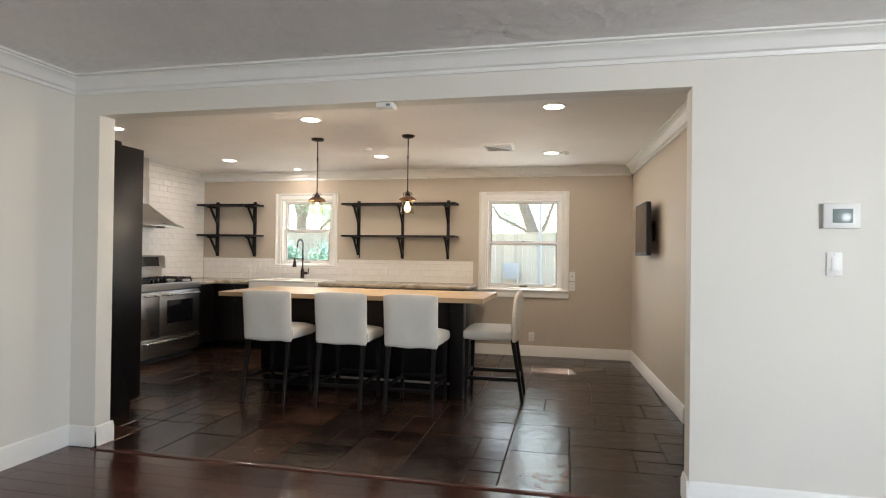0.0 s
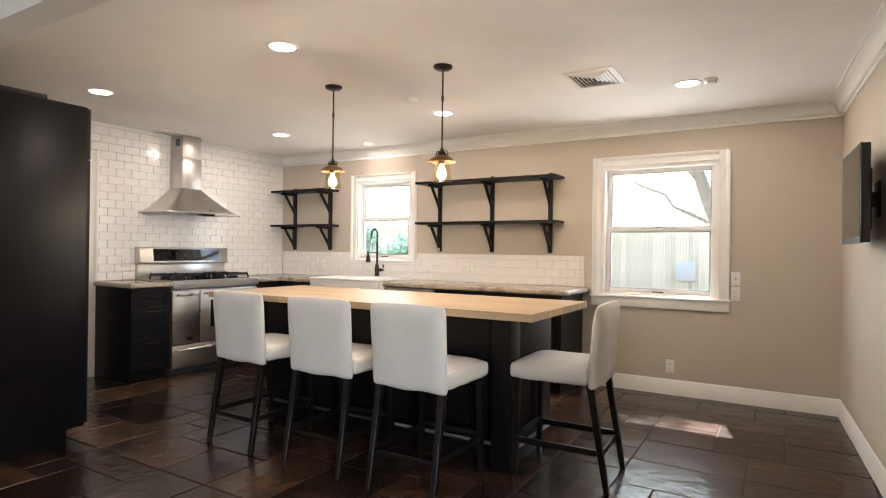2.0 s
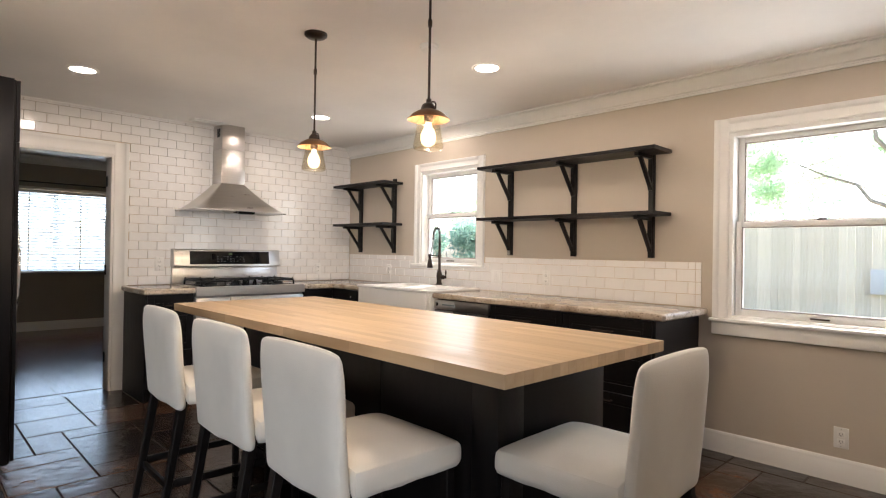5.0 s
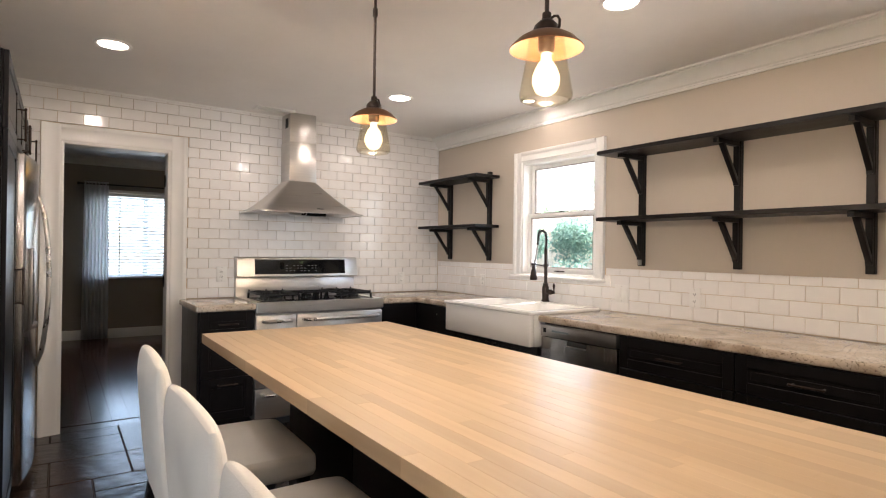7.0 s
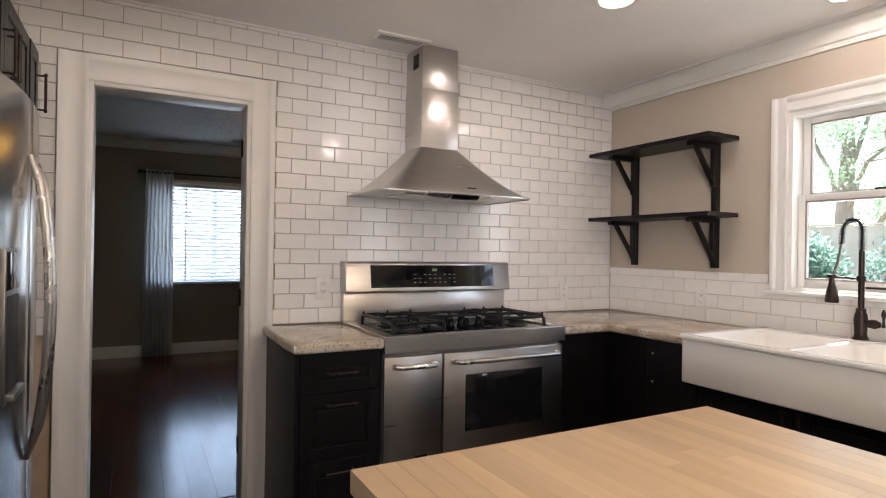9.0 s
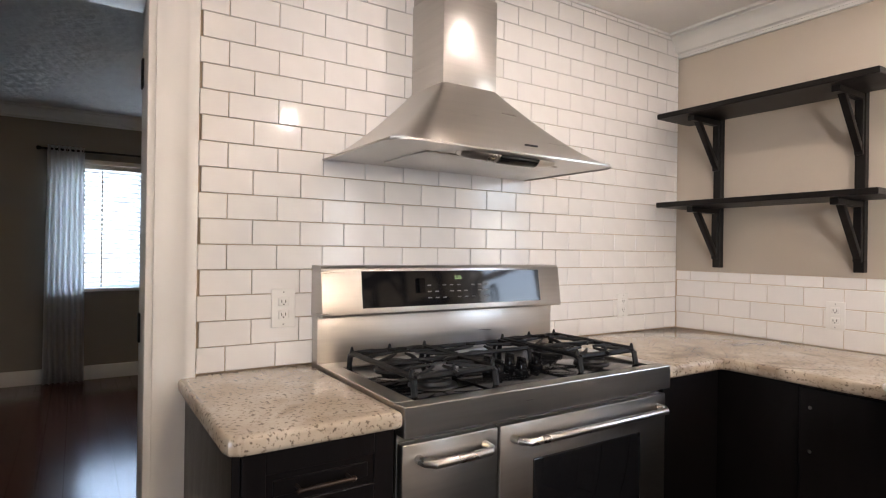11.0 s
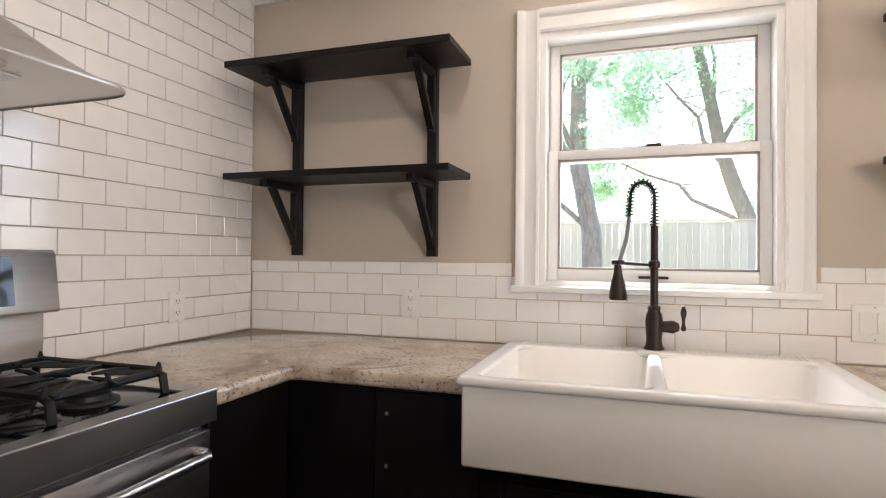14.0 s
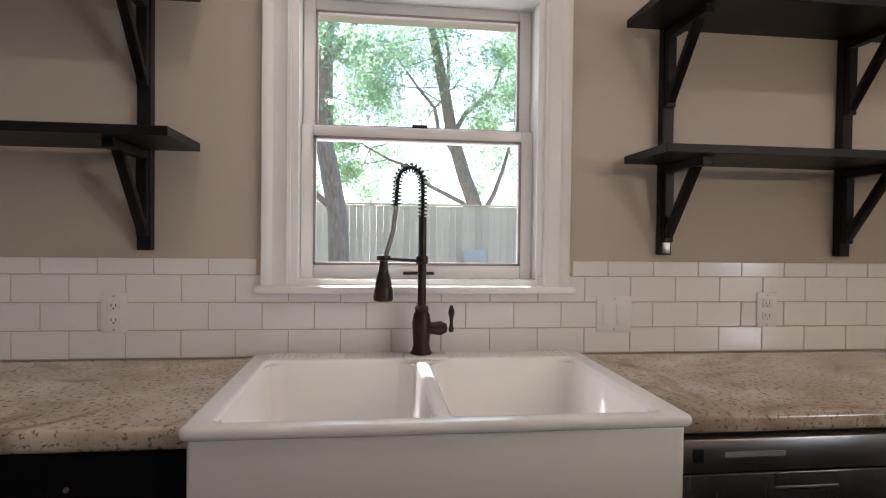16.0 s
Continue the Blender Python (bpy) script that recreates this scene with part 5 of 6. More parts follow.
up = thing("wall_cabinet", (-4.0, 4.05, 1.83), "black-brown two-door cabinet above the refrigerator", "cabinet", "tall cabinets")
part("body", box(-4.57, -3.627, YF + 0.004, CFR - 0.02, 1.82, 2.13, 0.001, 1), M_CAB, up)
for a, b, hx in ((-4.098, -3.63, -4.065), (-4.568, -4.102, -4.135)):
    d = front_panel("door", up, "x", CFR - 0.019, 1, a, b, 1.823, 2.128)
    bar_handle(d, (hx, CFR + 0.035, 1.85), (hx, CFR + 0.035, 2.0), (0, 0.034, 0))
fil = thing("wall_cabinet", (-4.64, 4.0, 1.72), "narrow black-brown wall cabinet beside the doorway", "cabinet", "tall cabinets")
part("body", box(XL + 0.03, -4.572, YF + 0.004, 4.43, 1.72, 2.13, 0.001, 1), M_CAB, fil)
d = front_panel("door", fil, "x", 4.43, 1, XL + 0.032, -4.574, 1.723, 2.128)
bar_handle(d, (-4.61, 4.495, 1.85), (-4.61, 4.495, 2.0), (0, 0.034, 0))


def fridge():
    x0, x1 = -4.560, -3.648
    ob = thing("refrigerator", ((x0 + x1) / 2, 4.1, 0), "stainless side-by-side refrigerator with curved handles and dispenser", "refrigerator")
    part("body", box(x0, x1, YF + 0.03, 4.40, 0.02, 1.775, 0.004), M_STEELDARK, ob)
    part("base_grille", box(x0 + 0.01, x1 - 0.01, 4.40, 4.42, 0.0, 0.08), M_DARKSLOT, ob)
    split = -4.10

    def door(a, b):
        pts = []
        mid, half = (x0 + x1) / 2, (x1 - x0) / 2
        for k in range(9):
            x = a + (b - a) * k / 8
            pts.append((x, 4.475 + 0.045 * (1 - ((x - mid) / half) ** 2)))
        pts += [(b, 4.41), (a, 4.41)]
        return part("door", prism(pts, "z", 0.085, 1.785, 0.003), M_STEEL_DIM, ob)
    dl, dr = door(split + 0.003, x1), door(x0, split - 0.003)
    for dd, x in ((dl, split + 0.045), (dr, split - 0.045)):
        pts = []
        for k in range(13):
            f = k / 12
            pts.append((x, 4.525 + 0.055 * math.sin(math.pi * f) ** 0.6, 0.62 + 0.98 * f))
        part("handle", tube(pts, [0.008] + [0.013] * 11 + [0.008], 12), M_STEELBAR, dd, "long bowed steel handle")
    disp = part("dispenser", box(-3.97, -3.77, 4.495, 4.513, 0.86, 1.30, 0.004), M_STEELDARK, dl, "recessed water dispenser")
    part("display", box(-3.96, -3.78, 4.508, 4.516, 1.18, 1.29, 0.003), M_BLACKGLASS, dl, "black dispenser display")
    part("recess", box(-3.955, -3.785, 4.507, 4.515, 0.89, 1.165, 0.003), M_DARKSLOT, dl)
    part("drip_tray", box(-3.955, -3.785, 4.505, 4.535, 0.87, 0.89, 0.003), M_STEELDARK, dl)


fridge()


# ---------- television, controls and outlets ----------
tv = thing("wall_television", (1.25, 6.5, 1.5), "small black flat television on a swing arm", "television")
part("screen", box(-0.125, -0.085, -0.315, 0.315, 1.315, 1.835, 0.006), M_TV, tv)
part("bezel", box(-0.129, -0.123, -0.318, 0.318, 1.312, 1.838, 0.002), M_TVB, tv)
part("panel_glass", box(-0.131, -0.129, -0.298, 0.298, 1.345, 1.818), M_BLACKGLASS, tv, "dark glossy screen")
part("back_shell", box(-0.086, -0.06, -0.2, 0.2, 1.38, 1.72, 0.01), M_TVB, tv)
part("arm", box(-0.062, -0.012, -0.03, 0.03, 1.52, 1.60, 0.004), M_TVB, tv)
part("wall_plate", box(-0.013, -0.001, -0.06, 0.06, 1.46, 1.66, 0.003), M_TVB, tv)
BASE_TV = BASE[tv.name]
tv.location = (0, 0, 0)
for c in tv.children:
    c.data.transform(Matrix.Translation(BASE_TV))
tv.matrix_world = EAST @ pose(0, 6.42, 0)


def plate(wall, u, z, at, kind, label, category, wdt=0.072, hgt=0.116):
    """A cover plate on a wall: wall 'x' faces -y at y = at, 'w' faces +x at x = at."""
    pos = (u, at, z) if wall == "x" else (at, u, z)
    ob = thing(kind, pos, label, category)

    def b(du0, du1, dz0, dz1, d0, d1, bev=0.0):
        if wall == "x":
            return box(u + du0, u + du1, at - d1, at - d0, z + dz0, z + dz1, bev, 2)
        return box(at + d0, at + d1, u + du0, u + du1, z + dz0, z + dz1, bev, 2)
    part("plate", b(-wdt / 2, wdt / 2, -hgt / 2, hgt / 2, 0, 0.006, 0.0025), M_PLASTIC, ob)
    if kind == "outlet":
        for dz in (-0.021, 0.021):
            s = part("socket", b(-0.017, 0.017, dz - 0.014, dz + 0.014, 0.005, 0.0085, 0.003), M_PLASTIC, ob)
            for du in (-0.0065, 0.0065):
                part("slot", b(du - 0.0012, du + 0.0012, dz - 0.003, dz + 0.006, 0.0084, 0.0088), M_DARKSLOT, s)
            part("slot", b(-0.0022, 0.0022, dz - 0.010, dz - 0.006, 0.0084, 0.0088), M_DARKSLOT, s)
    elif kind == "light_switch":
        n = 2 if wdt > 0.1 else 1
        for k in range(n):
            c = (k - (n - 1) / 2) * 0.046
            part("rocker", b(c - 0.0165, c + 0.0165, -0.033, 0.033, 0.005, 0.0095, 0.002), M_PLASTIC, ob)
    else:
        part("jack", b(-0.006, 0.006, -0.006, 0.006, 0.005, 0.008), M_DARKSLOT, ob)
    for dz in (-hgt * 0.42, hgt * 0.42):
        part("screw", b(-0.002, 0.002, dz - 0.002, dz + 0.002, 0.0058, 0.0068), M_STEELDARK, ob)
    return ob


TS = 0.007                                    # tile thickness
plate("w", 5.71, 1.105, XL + TS, "outlet", "white duplex outlet on the tiled wall beside the range", "outlet", 0.078, 0.124)
plate("w", 7.37, 1.045, XL + TS, "outlet", "white duplex outlet on the tiled wall", "outlet")
plate("x", -4.045, 1.052, YB - TS, "outlet", "white duplex outlet on the tile backsplash", "outlet")
plate("x", -2.528, 1.043, YB - TS, "light_switch", "white double rocker switch on the tile backsplash", "switch", 0.118)
plate("x", -1.995, 1.055, YB - TS, "outlet", "white duplex outlet on the tile backsplash", "outlet")
plate("x", 0.52, 1.04, YB, "wall_jack", "white cable jack plate beside the window", "jack plate")
plate("x", 0.52, 0.913, YB, "outlet", "white duplex outlet beside the window", "outlet")
plate("x", 0.012, 0.25, YB, "outlet", "white duplex outlet low on the wall", "outlet")
plate("x", 1.753, 1.28, YL, "light_switch", "white rocker switch on the living room wall", "switch")
th = thing("thermostat", (1.78, YL, 1.52), "white digital thermostat with a grey screen", "thermostat")
part("housing", box(1.695, 1.86, YL - 0.026, YL, 1.458, 1.582, 0.006), M_PLASTIC, th)
part("backplate", box(1.688, 1.70, YL - 0.008, YL, 1.456, 1.584, 0.002), M_PLASTIC, th)
part("display", box(1.735, 1.825, YL - 0.0275, YL - 0.0255, 1.485, 1.555, 0.001), M_GREYSCREEN, th, "grey display")


# ---------- back room ----------
def curtain(y0, y1, z0, z1, x):
    bm = bmesh.new()
    n, m = 60, 14
    g = []
    for i in range(n + 1):
        col = []
        for j in range(m + 1):
            u, v = i / n, j / m
            flare = 1 + 0.12 * (1 - v)
            y = (y0 + y1) / 2 + (u - 0.5) * (y1 - y0) * flare
            col.append(bm.verts.new((x + (0.022 + 0.012 * (1 - v)) * math.sin(u * 44 + 0.8 * math.sin(3 * v)), y, z0 + (z1 - z0) * v)))
        g.append(col)
    for i in range(n):
        for j in range(m):
            bm.faces.new((g[i][j], g[i + 1][j], g[i + 1][j + 1], g[i][j + 1]))
    return bm


M_CURTAIN = leaf_mat("sheer_curtain", (0.80, 0.81, 0.80), (0.84, 0.85, 0.84), 0.55)
M_SLAT = leaf_mat("white_blind", (0.76, 0.79, 0.82), (0.80, 0.83, 0.86), 0.5)
FW = (4.93, 6.9, 0.85, 2.12)
ob = thing("curtain", (-9.3, 5.05, 0), "pale curtain panel hanging beside the back room window", "curtain")
c = part("drape", curtain(4.91, 5.20, 0.01, 2.215, -9.30), M_CURTAIN, ob)
c.modifiers.new("thick", "SOLIDIFY").thickness = 0.002
for k in range(5):
    gy = 4.93 + 0.065 * k
    part("grommet", lathe([(0.014, -0.004), (0.024, -0.004), (0.025, 0.0), (0.024, 0.004), (0.014, 0.004)], (-9.30, gy, 2.18), 14, axis="y"), M_STEEL, c, "steel grommet ring")
rod = thing("curtain_rod", (-9.30, 5.9, 2.18), "dark curtain rod with ball ends", "curtain rod")
part("rod", tube([(-9.30, 4.86, 2.18), (-9.30, 7.2, 2.18)], 0.010, 10), M_IRON, rod)
part("finial", lathe([(0, -0.025), (0.018, -0.015), (0.02, 0.0), (0.012, 0.018), (0.0, 0.02)], (-9.30, 4.845, 2.18), 14, axis="y"), M_IRON, rod)
for y in (4.92, 7.1):
    part("bracket", box(-9.40, -9.295, y - 0.008, y + 0.008, 2.165, 2.185), M_IRON, rod)
bw = thing("window_3", (0, 0, 0), "wide back room window with white frame", "window", kind="structure")
fr = bmesh.new()
for a in (box(-9.53, -9.395, FW[0], FW[0] + 0.04, FW[2], FW[3]), box(-9.53, -9.395, FW[1] - 0.04, FW[1], FW[2], FW[3]), box(-9.53, -9.395, FW[0] + 0.04, FW[1] - 0.04, FW[3] - 0.04, FW[3]), box(-9.53, -9.37, FW[0] + 0.04, FW[1] - 0.04, FW[2], FW[2] + 0.03), box(-9.50, -9.46, 5.66, 5.72, FW[2] + 0.03, FW[3] - 0.04), box(-9.50, -9.46, 6.34, 6.40, FW[2] + 0.03, FW[3] - 0.04)):
    into(a, fr)
part("window_frame", fr, M_TRIM, bw)
for a, b in ((FW[0] + 0.04, 5.66), (5.72, 6.34), (6.40, FW[1] - 0.04)):
    pn = part("pane", box(-9.485, -9.481, a, b, FW[2] + 0.03, FW[3] - 0.04), M_GLASS, bw)
    pn.visible_shadow = False
bl = thing("window_blind", (-9.42, 6.0, FW[3]), "white slatted blind half open in the back room window", "blind")
part("headrail", box(-9.45, -9.39, FW[0] + 0.045, FW[1] - 0.045, FW[3] - 0.09, FW[3] - 0.045, 0.004), M_TRIM, bl)
n = 25
for k in range(n):
    z = FW[2] + 0.05 + (FW[3] - 0.11 - FW[2] - 0.05) * k / (n - 1)
    b = box(-9.445, -9.397, FW[0] + 0.05, FW[1] - 0.05, z - 0.0012, z + 0.0012)
    bmesh.ops.rotate(b, verts=b.verts, cent=(-9.42, 0, z), matrix=Matrix.Rotation(radians(40), 3, "Y"))
    part("slat", b, M_SLAT, bl)
for y in (5.35, 6.0, 6.7):
    part("ladder_tape", box(-9.394, -9.392, y - 0.006, y + 0.006, FW[2] + 0.04, FW[3] - 0.09), M_TRIM, bl)
register("ceiling_vent", -9.03, -8.82, 5.78, 6.02, 4, "small white louvred ceiling vent of the back room", 2.58)
cl = thing("ceiling_lamp", (-7.6, 6.15, 2.58), "amber glass flush ceiling lamp, switched on", "ceiling light")
part("canopy", lathe([(0.08, 2.58), (0.08, 2.56), (0.03, 2.54), (0.0, 2.54)], (-7.6, 6.15, 0)), M_BRONZE, cl)
part("bowl", lathe([(0.17, 2.53), (0.16, 2.48), (0.11, 2.44), (0.0, 2.425)], (-7.6, 6.15, 0)), M_AMBER, cl, "glowing amber glass bowl")
part("stem", tube([(-7.6, 6.15, 2.545), (-7.6, 6.15, 2.44)], 0.008, 8), M_BRONZE, cl)


# ---------- outside ----------
ground = solid("ground", box(-90, 90, YB + 0.16, 140, -0.6, -0.25), M_GRASS, "dry grass and leaf-strewn garden ground", "ground", kind="structure")
solid("ground", box(-90, -9.55, -90, YB + 0.16, -0.6, -0.25), M_GRASS, "dry grass garden ground", "ground", kind="structure")
solid("ground", box(-9.55, 90, -90, -3.3, -0.6, -0.25), M_GRASS, "dry grass garden ground", "ground", kind="structure")
solid("roof_eave", box(-11, 6, YB + 0.16, YB + 0.62, 2.16, 2.36), M_EAVE, "painted roof soffit above the windows", "eave", kind="structure")
# unseen slab over the house, added to block light from above
solid("roof", box(-11, 6, -4.5, YB + 0.62, 2.70, 2.80), M_EAVE, "unseen flat slab that keeps sun and sky out from above", "roof", kind="structure")
fence = thing("board_fence", (-3, 18, -0.25), "weathered wooden board fence round the garden", "fence")
rf = random.Random(7)
x = -16.0
board = {}
while x < 9:
    w = 0.14
    hgt = 1.96
    bm = box(0, w - 0.004, 0, 0.02, -0.25, hgt + rf.uniform(-0.003, 0.003), 0.001, 1)
    if len(board) < 6:
        me = mesh_of("fence_board", bm, M_FENCE)
        board[len(board)] = me
    else:
        bm.free()
        me = board[rf.randrange(6)]
    o = new("fence_board", me)
    o.parent = fence
    o.location = Vector((x, 18 + rf.uniform(-0.006, 0.006), 0)) - BASE[fence.name]
    x += w
part("cap_rail", box(-16, 9, 17.96, 18.05, 1.968, 2.006, 0.004), M_FENCE, fence)
part("rail", box(-16, 9, 18.022, 18.06, 0.3, 0.39), M_FENCE, fence)
part("rail", box(-16, 9, 18.022, 18.06, 1.3, 1.39), M_FENCE, fence)
ub = thing("utility_box", (-1.2, 17.97, 0.8), "pale blue-grey metal utility box on the fence", "utility box")
part("cabinet", box(-1.42, -0.99, 17.84, 17.985, 0.57, 1.02, 0.01), M_BOX, ub)
part("lid", box(-1.44, -0.97, 17.82, 17.84, 0.55, 1.04, 0.006), M_BOX, ub)
part("conduit", tube([(-1.05, 17.93, 0.57), (-1.05, 17.93, -0.25)], 0.02, 8), M_BOX, ub)
pole = thing("garden_pole", (-0.29, 16.8, -0.25), "thin grey metal pole before the fence", "pole")
part("shaft", tube([(-0.29, 16.8, -0.25), (-0.29, 16.8, 3.2)], 0.045, 10), M_BOX, pole)
part("cap", lathe([(0.05, 3.2), (0.05, 3.24), (0.0, 3.27)], (-0.29, 16.8, 0)), M_BOX, pole)


def leaf_cloud(centres, count, size, seed, bm):
    """Many small bent leaves round the centres (x, y, z, radius), thinning outwards."""
    r = random.Random(seed)
    verts, faces = [], []
    for k in range(count):
        cx, cy, cz, cr = centres[r.randrange(len(centres))]
        d = Vector((r.gauss(0, 1), r.gauss(0, 1), r.gauss(0, 0.8))).normalized() * cr * (r.random() ** 0.45)
        p = Vector((cx, cy, cz)) + d
        n = Vector((r.uniform(-1, 1), r.uniform(-1, 1), r.uniform(-0.6, 1))).normalized()
        t = n.orthogonal().normalized()
        t = Matrix.Rotation(r.uniform(0, 6.28), 3, n) @ t
        b = n.cross(t)
        s = size * r.uniform(0.6, 1.3)
        i = len(verts)
        verts += [p - t * s, p + b * s * 0.42 + n * s * 0.12, p + t * s, p - b * s * 0.42 + n * s * 0.12]
        faces += [(i, i + 1, i + 2), (i, i + 2, i + 3)]
    return verts, faces


def leaves(name, parent, centres, count, size, seed, material):
    v, f = leaf_cloud(centres, count, size, seed, None)
    base = BASE[parent.name]
    me = bpy.data.meshes.new(name)
    me.from_pydata([p - base for p in v], [], f)
    me.materials.append(material)
    ob = new(name, me)
    ob.parent = parent
    return tagged(ob, kind="stuff")


def tree(x, y, h, r0, lean, seed, crowns, count, label, leaf=0.075):
    rr = random.Random(seed)
    ob = thing("tree", (x, y, -0.25), label, "tree")
    trunk, bend = [], 0
    n = 9
    for k in range(n + 1):
        f = k / n
        bend += rr.uniform(-0.10, 0.10)
        trunk.append((x + lean * f * h + bend, y + rr.uniform(-0.05, 0.05), -0.3 + h * f))
    part("trunk", tube(trunk, [r0 * (1.25 - f / n * 0.95) for f in range(n + 1)], 10), M_BARK, ob)
    cl = []
    for (cx, cy, cz, cr) in crowns:
        k = max(2, min(n - 1, int((cz * 0.55 + 0.3) / h * n)))
        a = Vector(trunk[k])
        b = Vector((cx, cy, cz))
        pts = []
        for s in range(7):
            f = s / 6
            p = a.lerp(b, f)
            p += Vector((rr.uniform(-1, 1), rr.uniform(-1, 1), 0.6 * math.sin(math.pi * f))) * 0.12 * (b - a).length * 0.5 * math.sin(math.pi * f)
            pts.append(p)
        limb = part("limb", tube(pts, [r0 * 0.36 * (1 - f / 7.5) for f in range(7)], 7), M_BARK, ob)
        tw = bmesh.new()
        for q in range(10):
            s = pts[rr.randrange(3, 7)]
            e = s + Vector((rr.uniform(-1, 1), rr.uniform(-1, 1), rr.uniform(-0.6, 0.8))) * cr
            m1 = s.lerp(e, 0.5) + Vector((rr.uniform(-1, 1), 0, rr.uniform(-1, 1))) * cr * 0.12
            tube([s, m1, e], [r0 * 0.09, r0 * 0.055, 0.006], 5, tw)
        part("twigs", tw, M_BARK, limb)
        for q in range(15):
            cl.append((cx + rr.gauss(0, 0.5) * cr, cy + rr.gauss(0, 0.5) * cr, cz + rr.gauss(0, 0.35) * cr, cr * rr.uniform(0.24, 0.46)))
    leaves("crown", ob, cl, count, leaf, seed, M_LEAF)
    return ob


tree(0.05, 20.6, 9.5, 0.20, -0.28, 3, [(-3.0, 20, 6.0, 2.0), (0.8, 20.5, 5.2, 1.7), (-1.8, 21, 8.0, 2.3), (1.5, 22, 7.5, 2.2), (-4.0, 21.5, 4.0, 1.6)], 60000, "tall leaning tree behind the fence in full leaf", 0.05)
# the high crowns are out of view, placed to break up the sunlight
tree(-3.75, 13.6, 8.5, 0.125, -0.09, 5, [(-4.2, 12.6, 3.7, 1.0), (-5.4, 13, 5.6, 1.6), (-3.2, 13.2, 6.4, 1.7), (-1.9, 13.2, 7.4, 1.1), (-6.6, 13.5, 4.2, 1.4), (0.9, 13.4, 9.0, 1.1)], 32000, "garden tree with spreading limbs, its unseen high crowns added to dapple the sun", 0.036)
tree(1.9, 19.6, 8.0, 0.24, -0.03, 9, [(0.6, 18.6, 4.6, 1.3), (2.6, 19.2, 5.6, 1.7), (1.2, 20, 7.0, 1.9)], 16000, "tree with a bare forked trunk behind the fence", 0.05)
tree(-9.5, 20.5, 8.0, 0.22, 0.02, 12, [(-8.2, 20, 4.6, 1.8), (-10.5, 20, 5.4, 2.0), (-9, 21, 7.0, 2.2), (-6.6, 20.2, 3.6, 1.4)], 26000, "leafy tree beyond the fence", 0.05)
for k, (bx, by, bz, br, cnt) in enumerate([(-5.7, 13.3, 0.75, 0.85, 2600), (-6.9, 13.2, 0.85, 1.0, 3600), (-8.3, 12.8, 0.95, 1.15, 4200), (-9.8, 12.4, 0.9, 1.15, 3600)]):
    sh = thing("shrub", (bx, by, -0.25), "dense dark green garden shrub", "shrub", "shrubs along the fence")
    part("stem", tube([(bx, by, -0.3), (bx + 0.1, by, bz * 0.6), (bx, by, bz + 0.3)], [0.05, 0.03, 0.01], 7), M_BARK, sh)
    rs = random.Random(40 + k)
    leaves("foliage", sh, [(bx + rs.uniform(-0.8, 0.8) * br, by + rs.uniform(-0.5, 0.5) * br, bz + rs.uniform(-0.7, 0.75) * br, br * rs.uniform(0.3, 0.5)) for _ in range(12)], cnt * 3, 0.042, 50 + k, M_LEAFDARK)
far = thing("far_woods", (0, 42, 0), "hazy distant belt of trees", "woods", kind="stuff")
rw = random.Random(77)
leaves("foliage", far, [(rw.uniform(-45, 25), rw.uniform(38, 46), rw.uniform(0.5, 9.0), rw.uniform(1.0, 2.2)) for _ in range(150)], 60000, 0.15, 78, M_LEAF)


# ---------- pieces: floorboards, slate, tiles ----------
SHARED = {}


def piece(name, sx, sy, sz, axis, material, parent, loc, bevel=0.002, warp=0.0):
    """One bevelled slab, its mesh shared by all of its size; its face looks along axis."""
    key = (name, round(sx, 3), round(sy, 3), round(sz, 4), axis)
    if key not in SHARED:
        bm = bmesh.new()
        h = [(-sx / 2, -sy / 2), (sx / 2, -sy / 2), (sx / 2, sy / 2), (-sx / 2, sy / 2)]
        lo = [bm.verts.new((a, b, 0)) for a, b in h]
        md = [bm.verts.new((a, b, sz - bevel)) for a, b in h]
        hi = [bm.verts.new((a - math.copysign(bevel, a), b - math.copysign(bevel, b), sz)) for a, b in h]
        bm.faces.new(hi)
        for q0, q1 in ((lo, md), (md, hi)):
            for k in range(4):
                bm.faces.new((q0[k], q0[(k + 1) % 4], q1[(k + 1) % 4], q1[k]))
        turn = {"z": Matrix(), "y": pose(0, 0, 0, 90), "x": pose(0, 0, 0, 90, 0, 90)}[axis]
        bmesh.ops.transform(bm, matrix=turn, verts=bm.verts)
        SHARED[key] = mesh_of(name, bm, material)
    ob = new(name, SHARED[key])
    ob.parent = parent
    ob.location = loc
    return ob


def planks(parent, x0, x1, y0, y1, w, along, material, seed):
    r = random.Random(seed)
    lens = (0.6, 0.9, 1.2)
    if along == "x":
        y = y0
        while y < y1 - 0.01:
            x = x0 - r.choice((0, 0.3, 0.5, 0.8))
            while x < x1:
                ln = r.choice(lens)
                a, b = max(x, x0), min(x + ln, x1)
                if b - a > 0.02:
                    piece("plank", round(b - a, 2) - 0.001, w - 0.001, 0.004, "z", material, parent, ((a + b) / 2, y + w / 2, -0.004), 0.0008)
                x += ln
            y += w


planks(floor_living, XJ0 - 0.2, 2.4, 0.77, YL - 0.05, 0.125, "x", M_WOOD_RED, 3)
planks(floor_back, -9.39, XL - 0.17, 4.1, 7.0, 0.125, "x", M_WOOD_DARK, 4)

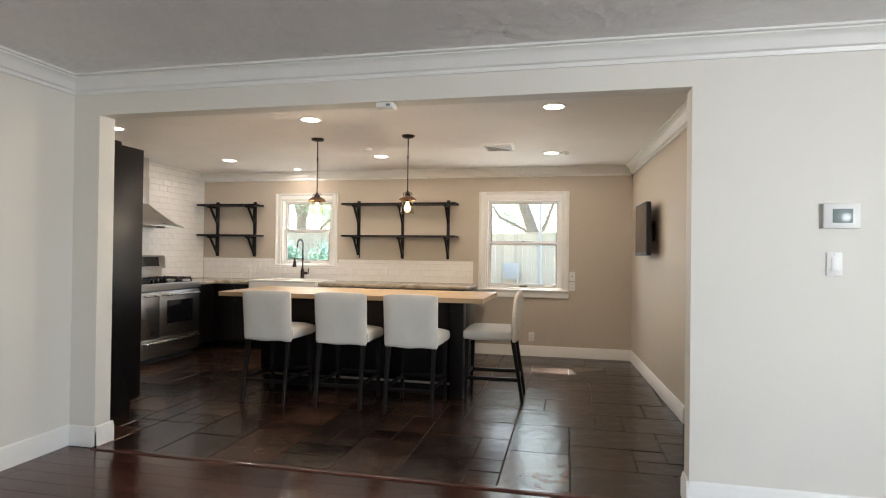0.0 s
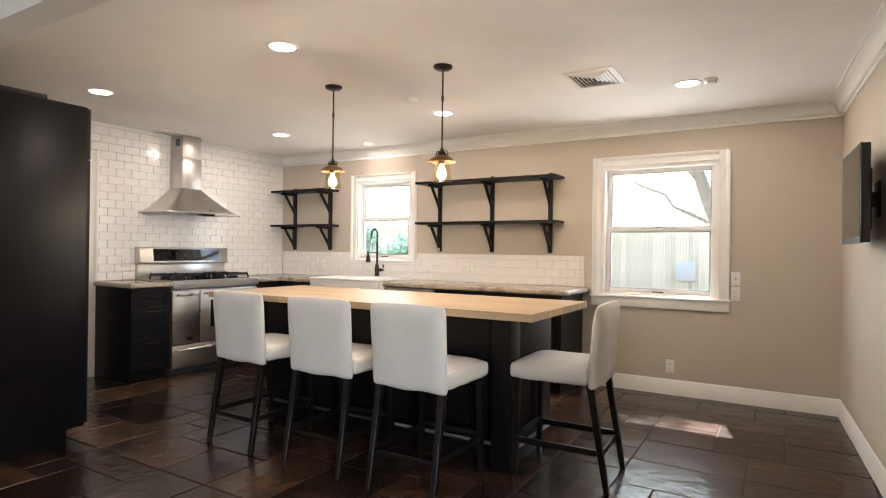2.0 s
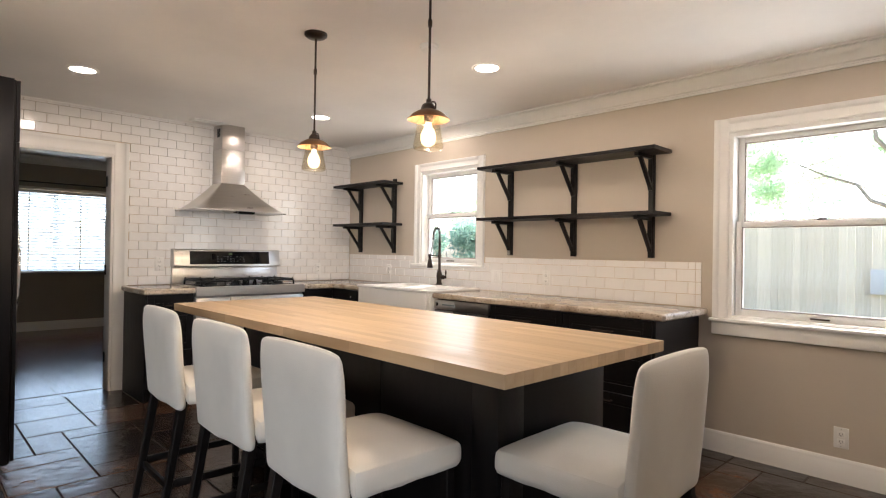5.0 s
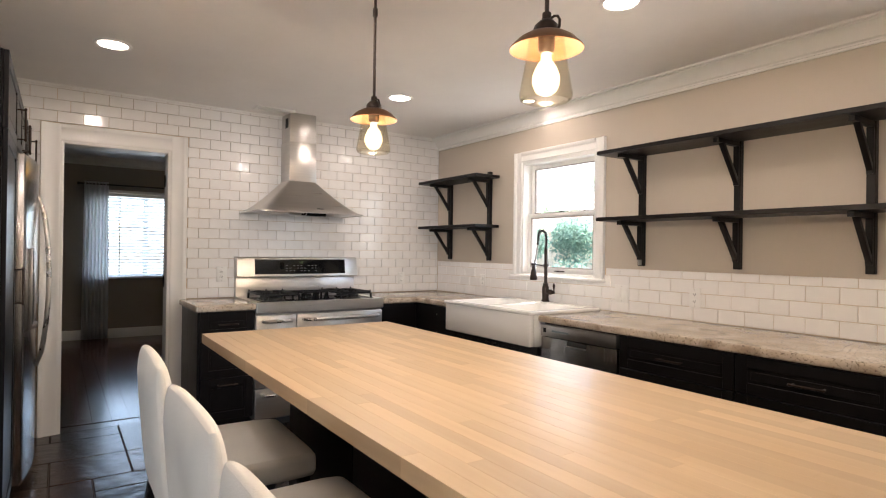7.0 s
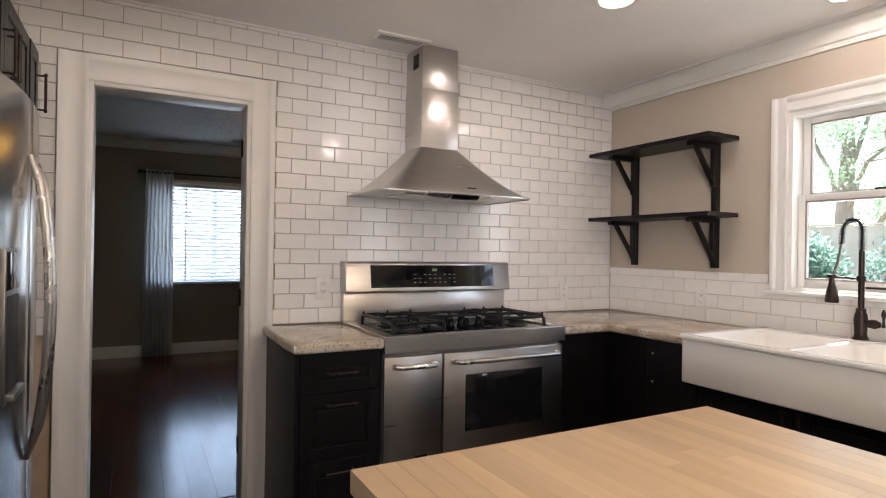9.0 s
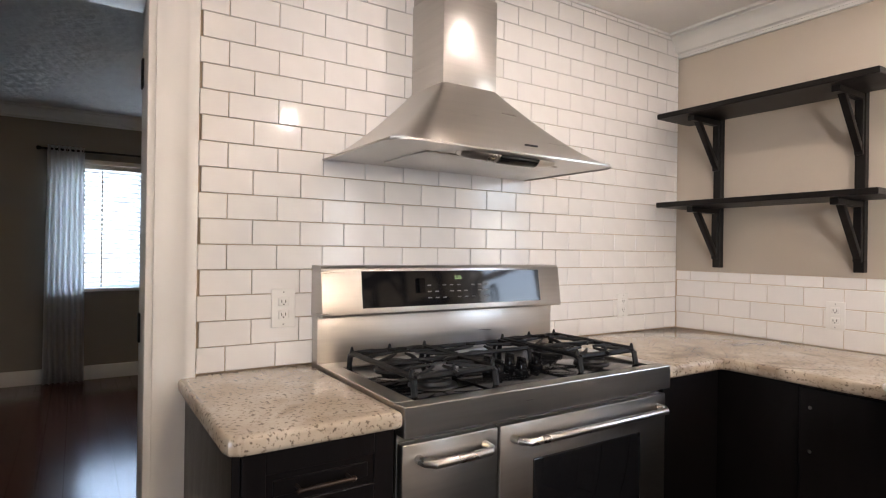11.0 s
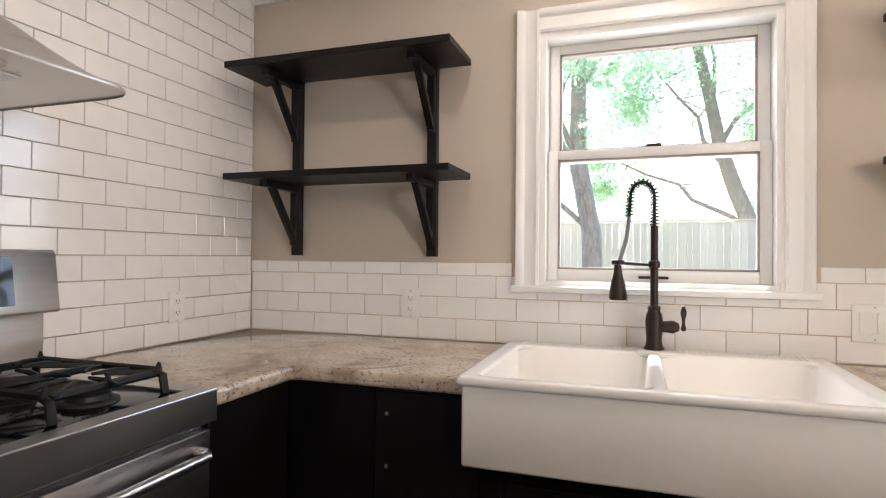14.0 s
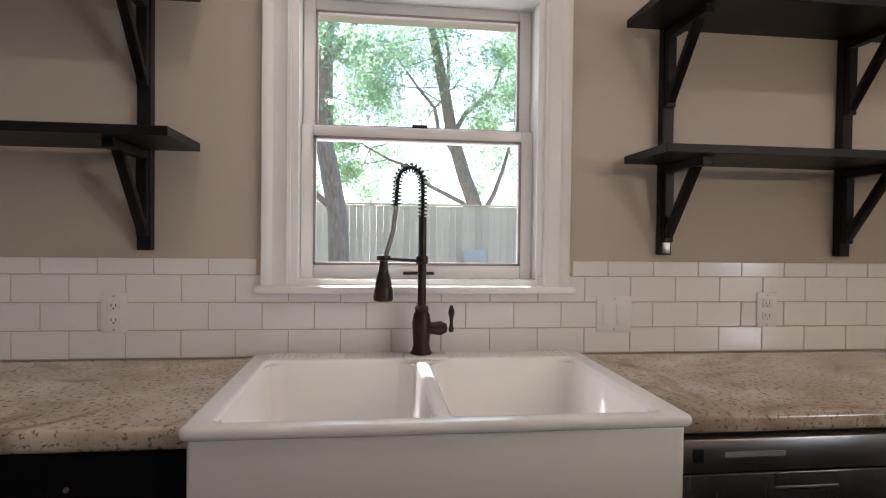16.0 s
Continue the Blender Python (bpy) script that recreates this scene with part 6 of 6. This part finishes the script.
# slate in mixed sizes on a grid of one module
mod = 0.203
nx, ny = 32, 21
rs = random.Random(21)
taken = set()
sizes = [(2, 2), (3, 2), (2, 3), (2, 1), (1, 2), (1, 1), (2, 2), (3, 2)]
for j in range(ny):
    for i in range(nx):
        if (i, j) in taken:
            continue
        opts = sizes[:]
        rs.shuffle(opts)
        opts.append((1, 1))
        for a, b in opts:
            cells = [(i + p, j + q) for p in range(a) for q in range(b)]
            if all(c not in taken and c[0] < nx and c[1] < ny for c in cells):
                break
        taken.update(cells)
        x0, y0 = XL + 0.0 + i * mod, YF - 0.12 + j * mod
        x1, y1 = min(x0 + a * mod, 2.3), min(y0 + b * mod, YB)
        if x1 - x0 < 0.03 or y1 - y0 < 0.03:
            continue
        t = piece("slate_tile", round(x1 - x0 - 0.007, 3), round(y1 - y0 - 0.007, 3), 0.010, "z", M_SLATE, floor, ((x0 + x1) / 2, (y0 + y1) / 2, -0.009 + rs.uniform(-0.001, 0.0012)), 0.003)
        t.rotation_euler = (rs.uniform(-0.002, 0.002), rs.uniform(-0.002, 0.002), 0)

# subway tile: window wall
PN, PW, TL = 0.0823, 0.0785, 0.1545
GAP = 0.0028
bm = box(XL, -0.782, YB - 0.003, YB - 0.0005, 0.915, WA[2] - 0.024)
box(XL, WA[0] - 0.085, YB - 0.003, YB - 0.0005, WA[2] - 0.024, BS, bm=bm)
box(WA[1] + 0.085, -0.782, YB - 0.003, YB - 0.0005, WA[2] - 0.024, BS, bm=bm)
solid("backsplash_bed", bm, M_GROUT, "tan grout bed of the backsplash", "backsplash", kind="structure")
bed = thing("backsplash", (0, 0, 0), "white subway tile backsplash with tan grout", "backsplash", kind="structure")


def clip_span(a, b, holes):
    out = [(a, b)]
    for h0, h1 in holes:
        nxt = []
        for s, e in out:
            if h1 <= s or h0 >= e:
                nxt.append((s, e))
            else:
                if h0 - s > 0.004:
                    nxt.append((s, h0))
                if e - h1 > 0.004:
                    nxt.append((h1, e))
        out = nxt
    return out


rows = [(0.9165 + k * PN, 0.9165 + (k + 1) * PN) for k in range(3)] + [(0.9165 + 3 * PN, BS)]
for k, (za, zb) in enumerate(rows):
    x = -3.939 - 6 * TL + (TL / 2 if k % 2 == 0 else 0) - (0.0 if k % 2 else 0)
    holes = [(WA[0] - 0.097, WA[1] + 0.097)] if za > WA[2] - 0.03 else []
    while x < -0.80:
        a, b = max(x, XL + TS + 0.001), min(x + TL, -0.80)
        for s, e in clip_span(a, b, holes):
            if e - s > 0.012:
                top = min(zb, WA[2] - 0.024) if (za < WA[2] - 0.024 < zb and s > WA[0] - 0.13 and e < WA[1] + 0.13) else zb
                if top - za > 0.01:
                    piece("tile", round(e - s - GAP, 3), round(top - za - GAP, 3), TS - 0.003, "y", M_TILE, bed, ((s + e) / 2, YB - 0.003, (za + top) / 2), 0.0015)
        x += TL
for k, (za, zb) in enumerate(rows):
    piece("tile", 0.0355, round(zb - za - GAP, 3), TS - 0.003, "y", M_TILE, bed, (-0.781 - 0.0, YB - 0.003, (za + zb) / 2), 0.0015)

# subway tile: doorway wall; the stretch by the range singly, the rest joined
rest_v, rest_f = [], []


def add_slab(y0, y1, z0, z1):
    b, t = 0.0015, TS
    x = XL - 0.003 + 0.003
    i = len(rest_v)
    for d, ins in ((-0.003, 0), (t - b - 0.0, 0), (t, b)):
        rest_v.extend([(x + d, y0 + ins, z0 + ins), (x + d, y1 - ins, z0 + ins), (x + d, y1 - ins, z1 - ins), (x + d, y0 + ins, z1 - ins)])
    rest_f.append((i + 8, i + 9, i + 10, i + 11))
    for q in (0, 4):
        for k in range(4):
            rest_f.append((i + q + k, i + q + (k + 1) % 4, i + q + 4 + (k + 1) % 4, i + q + 4 + k))


z, k = 0.9165, 0
while z < H - 0.012:
    zb = min(z + PW, H - 0.012)
    y = 5.532 - 30 * TL + (0 if k % 2 == 0 else TL / 2) * 1.0
    holes = [(DO[0] - 0.117, DO[1] + 0.117)] if z < DO[2] + 0.115 else []
    while y < YB - 0.001:
        a, b = max(y, YF + 0.001), min(y + TL, YB - TS)
        for s, e in clip_span(a, b, holes) if b > a else []:
            zz = z
            if e - s > 0.01:
                if s > 5.4 and z < 2.03 and zb - z > 0.07:
                    piece("tile", round(e - s - GAP, 3), round(zb - zz - GAP, 3), TS, "x", M_TILE, wall_west, (XL, (s + e) / 2, (zz + zb) / 2), 0.0015)
                else:
                    add_slab(s + GAP / 2, e - GAP / 2, zz + GAP / 2, zb - GAP / 2)
        y += TL
    z += PW
    k += 1
me = bpy.data.meshes.new("tile_field")
me.from_pydata(rest_v, [], rest_f)
me.materials.append(M_TILE)
tf = new("tile_field", me)
tf.parent = wall_west
tagged(tf, kind="stuff")
trim("tile_edge_trim", box(XL, XL + 0.012, YF + 0.002, YB - 0.002, H - 0.012, H - 0.001), "thin white trim above the tile")
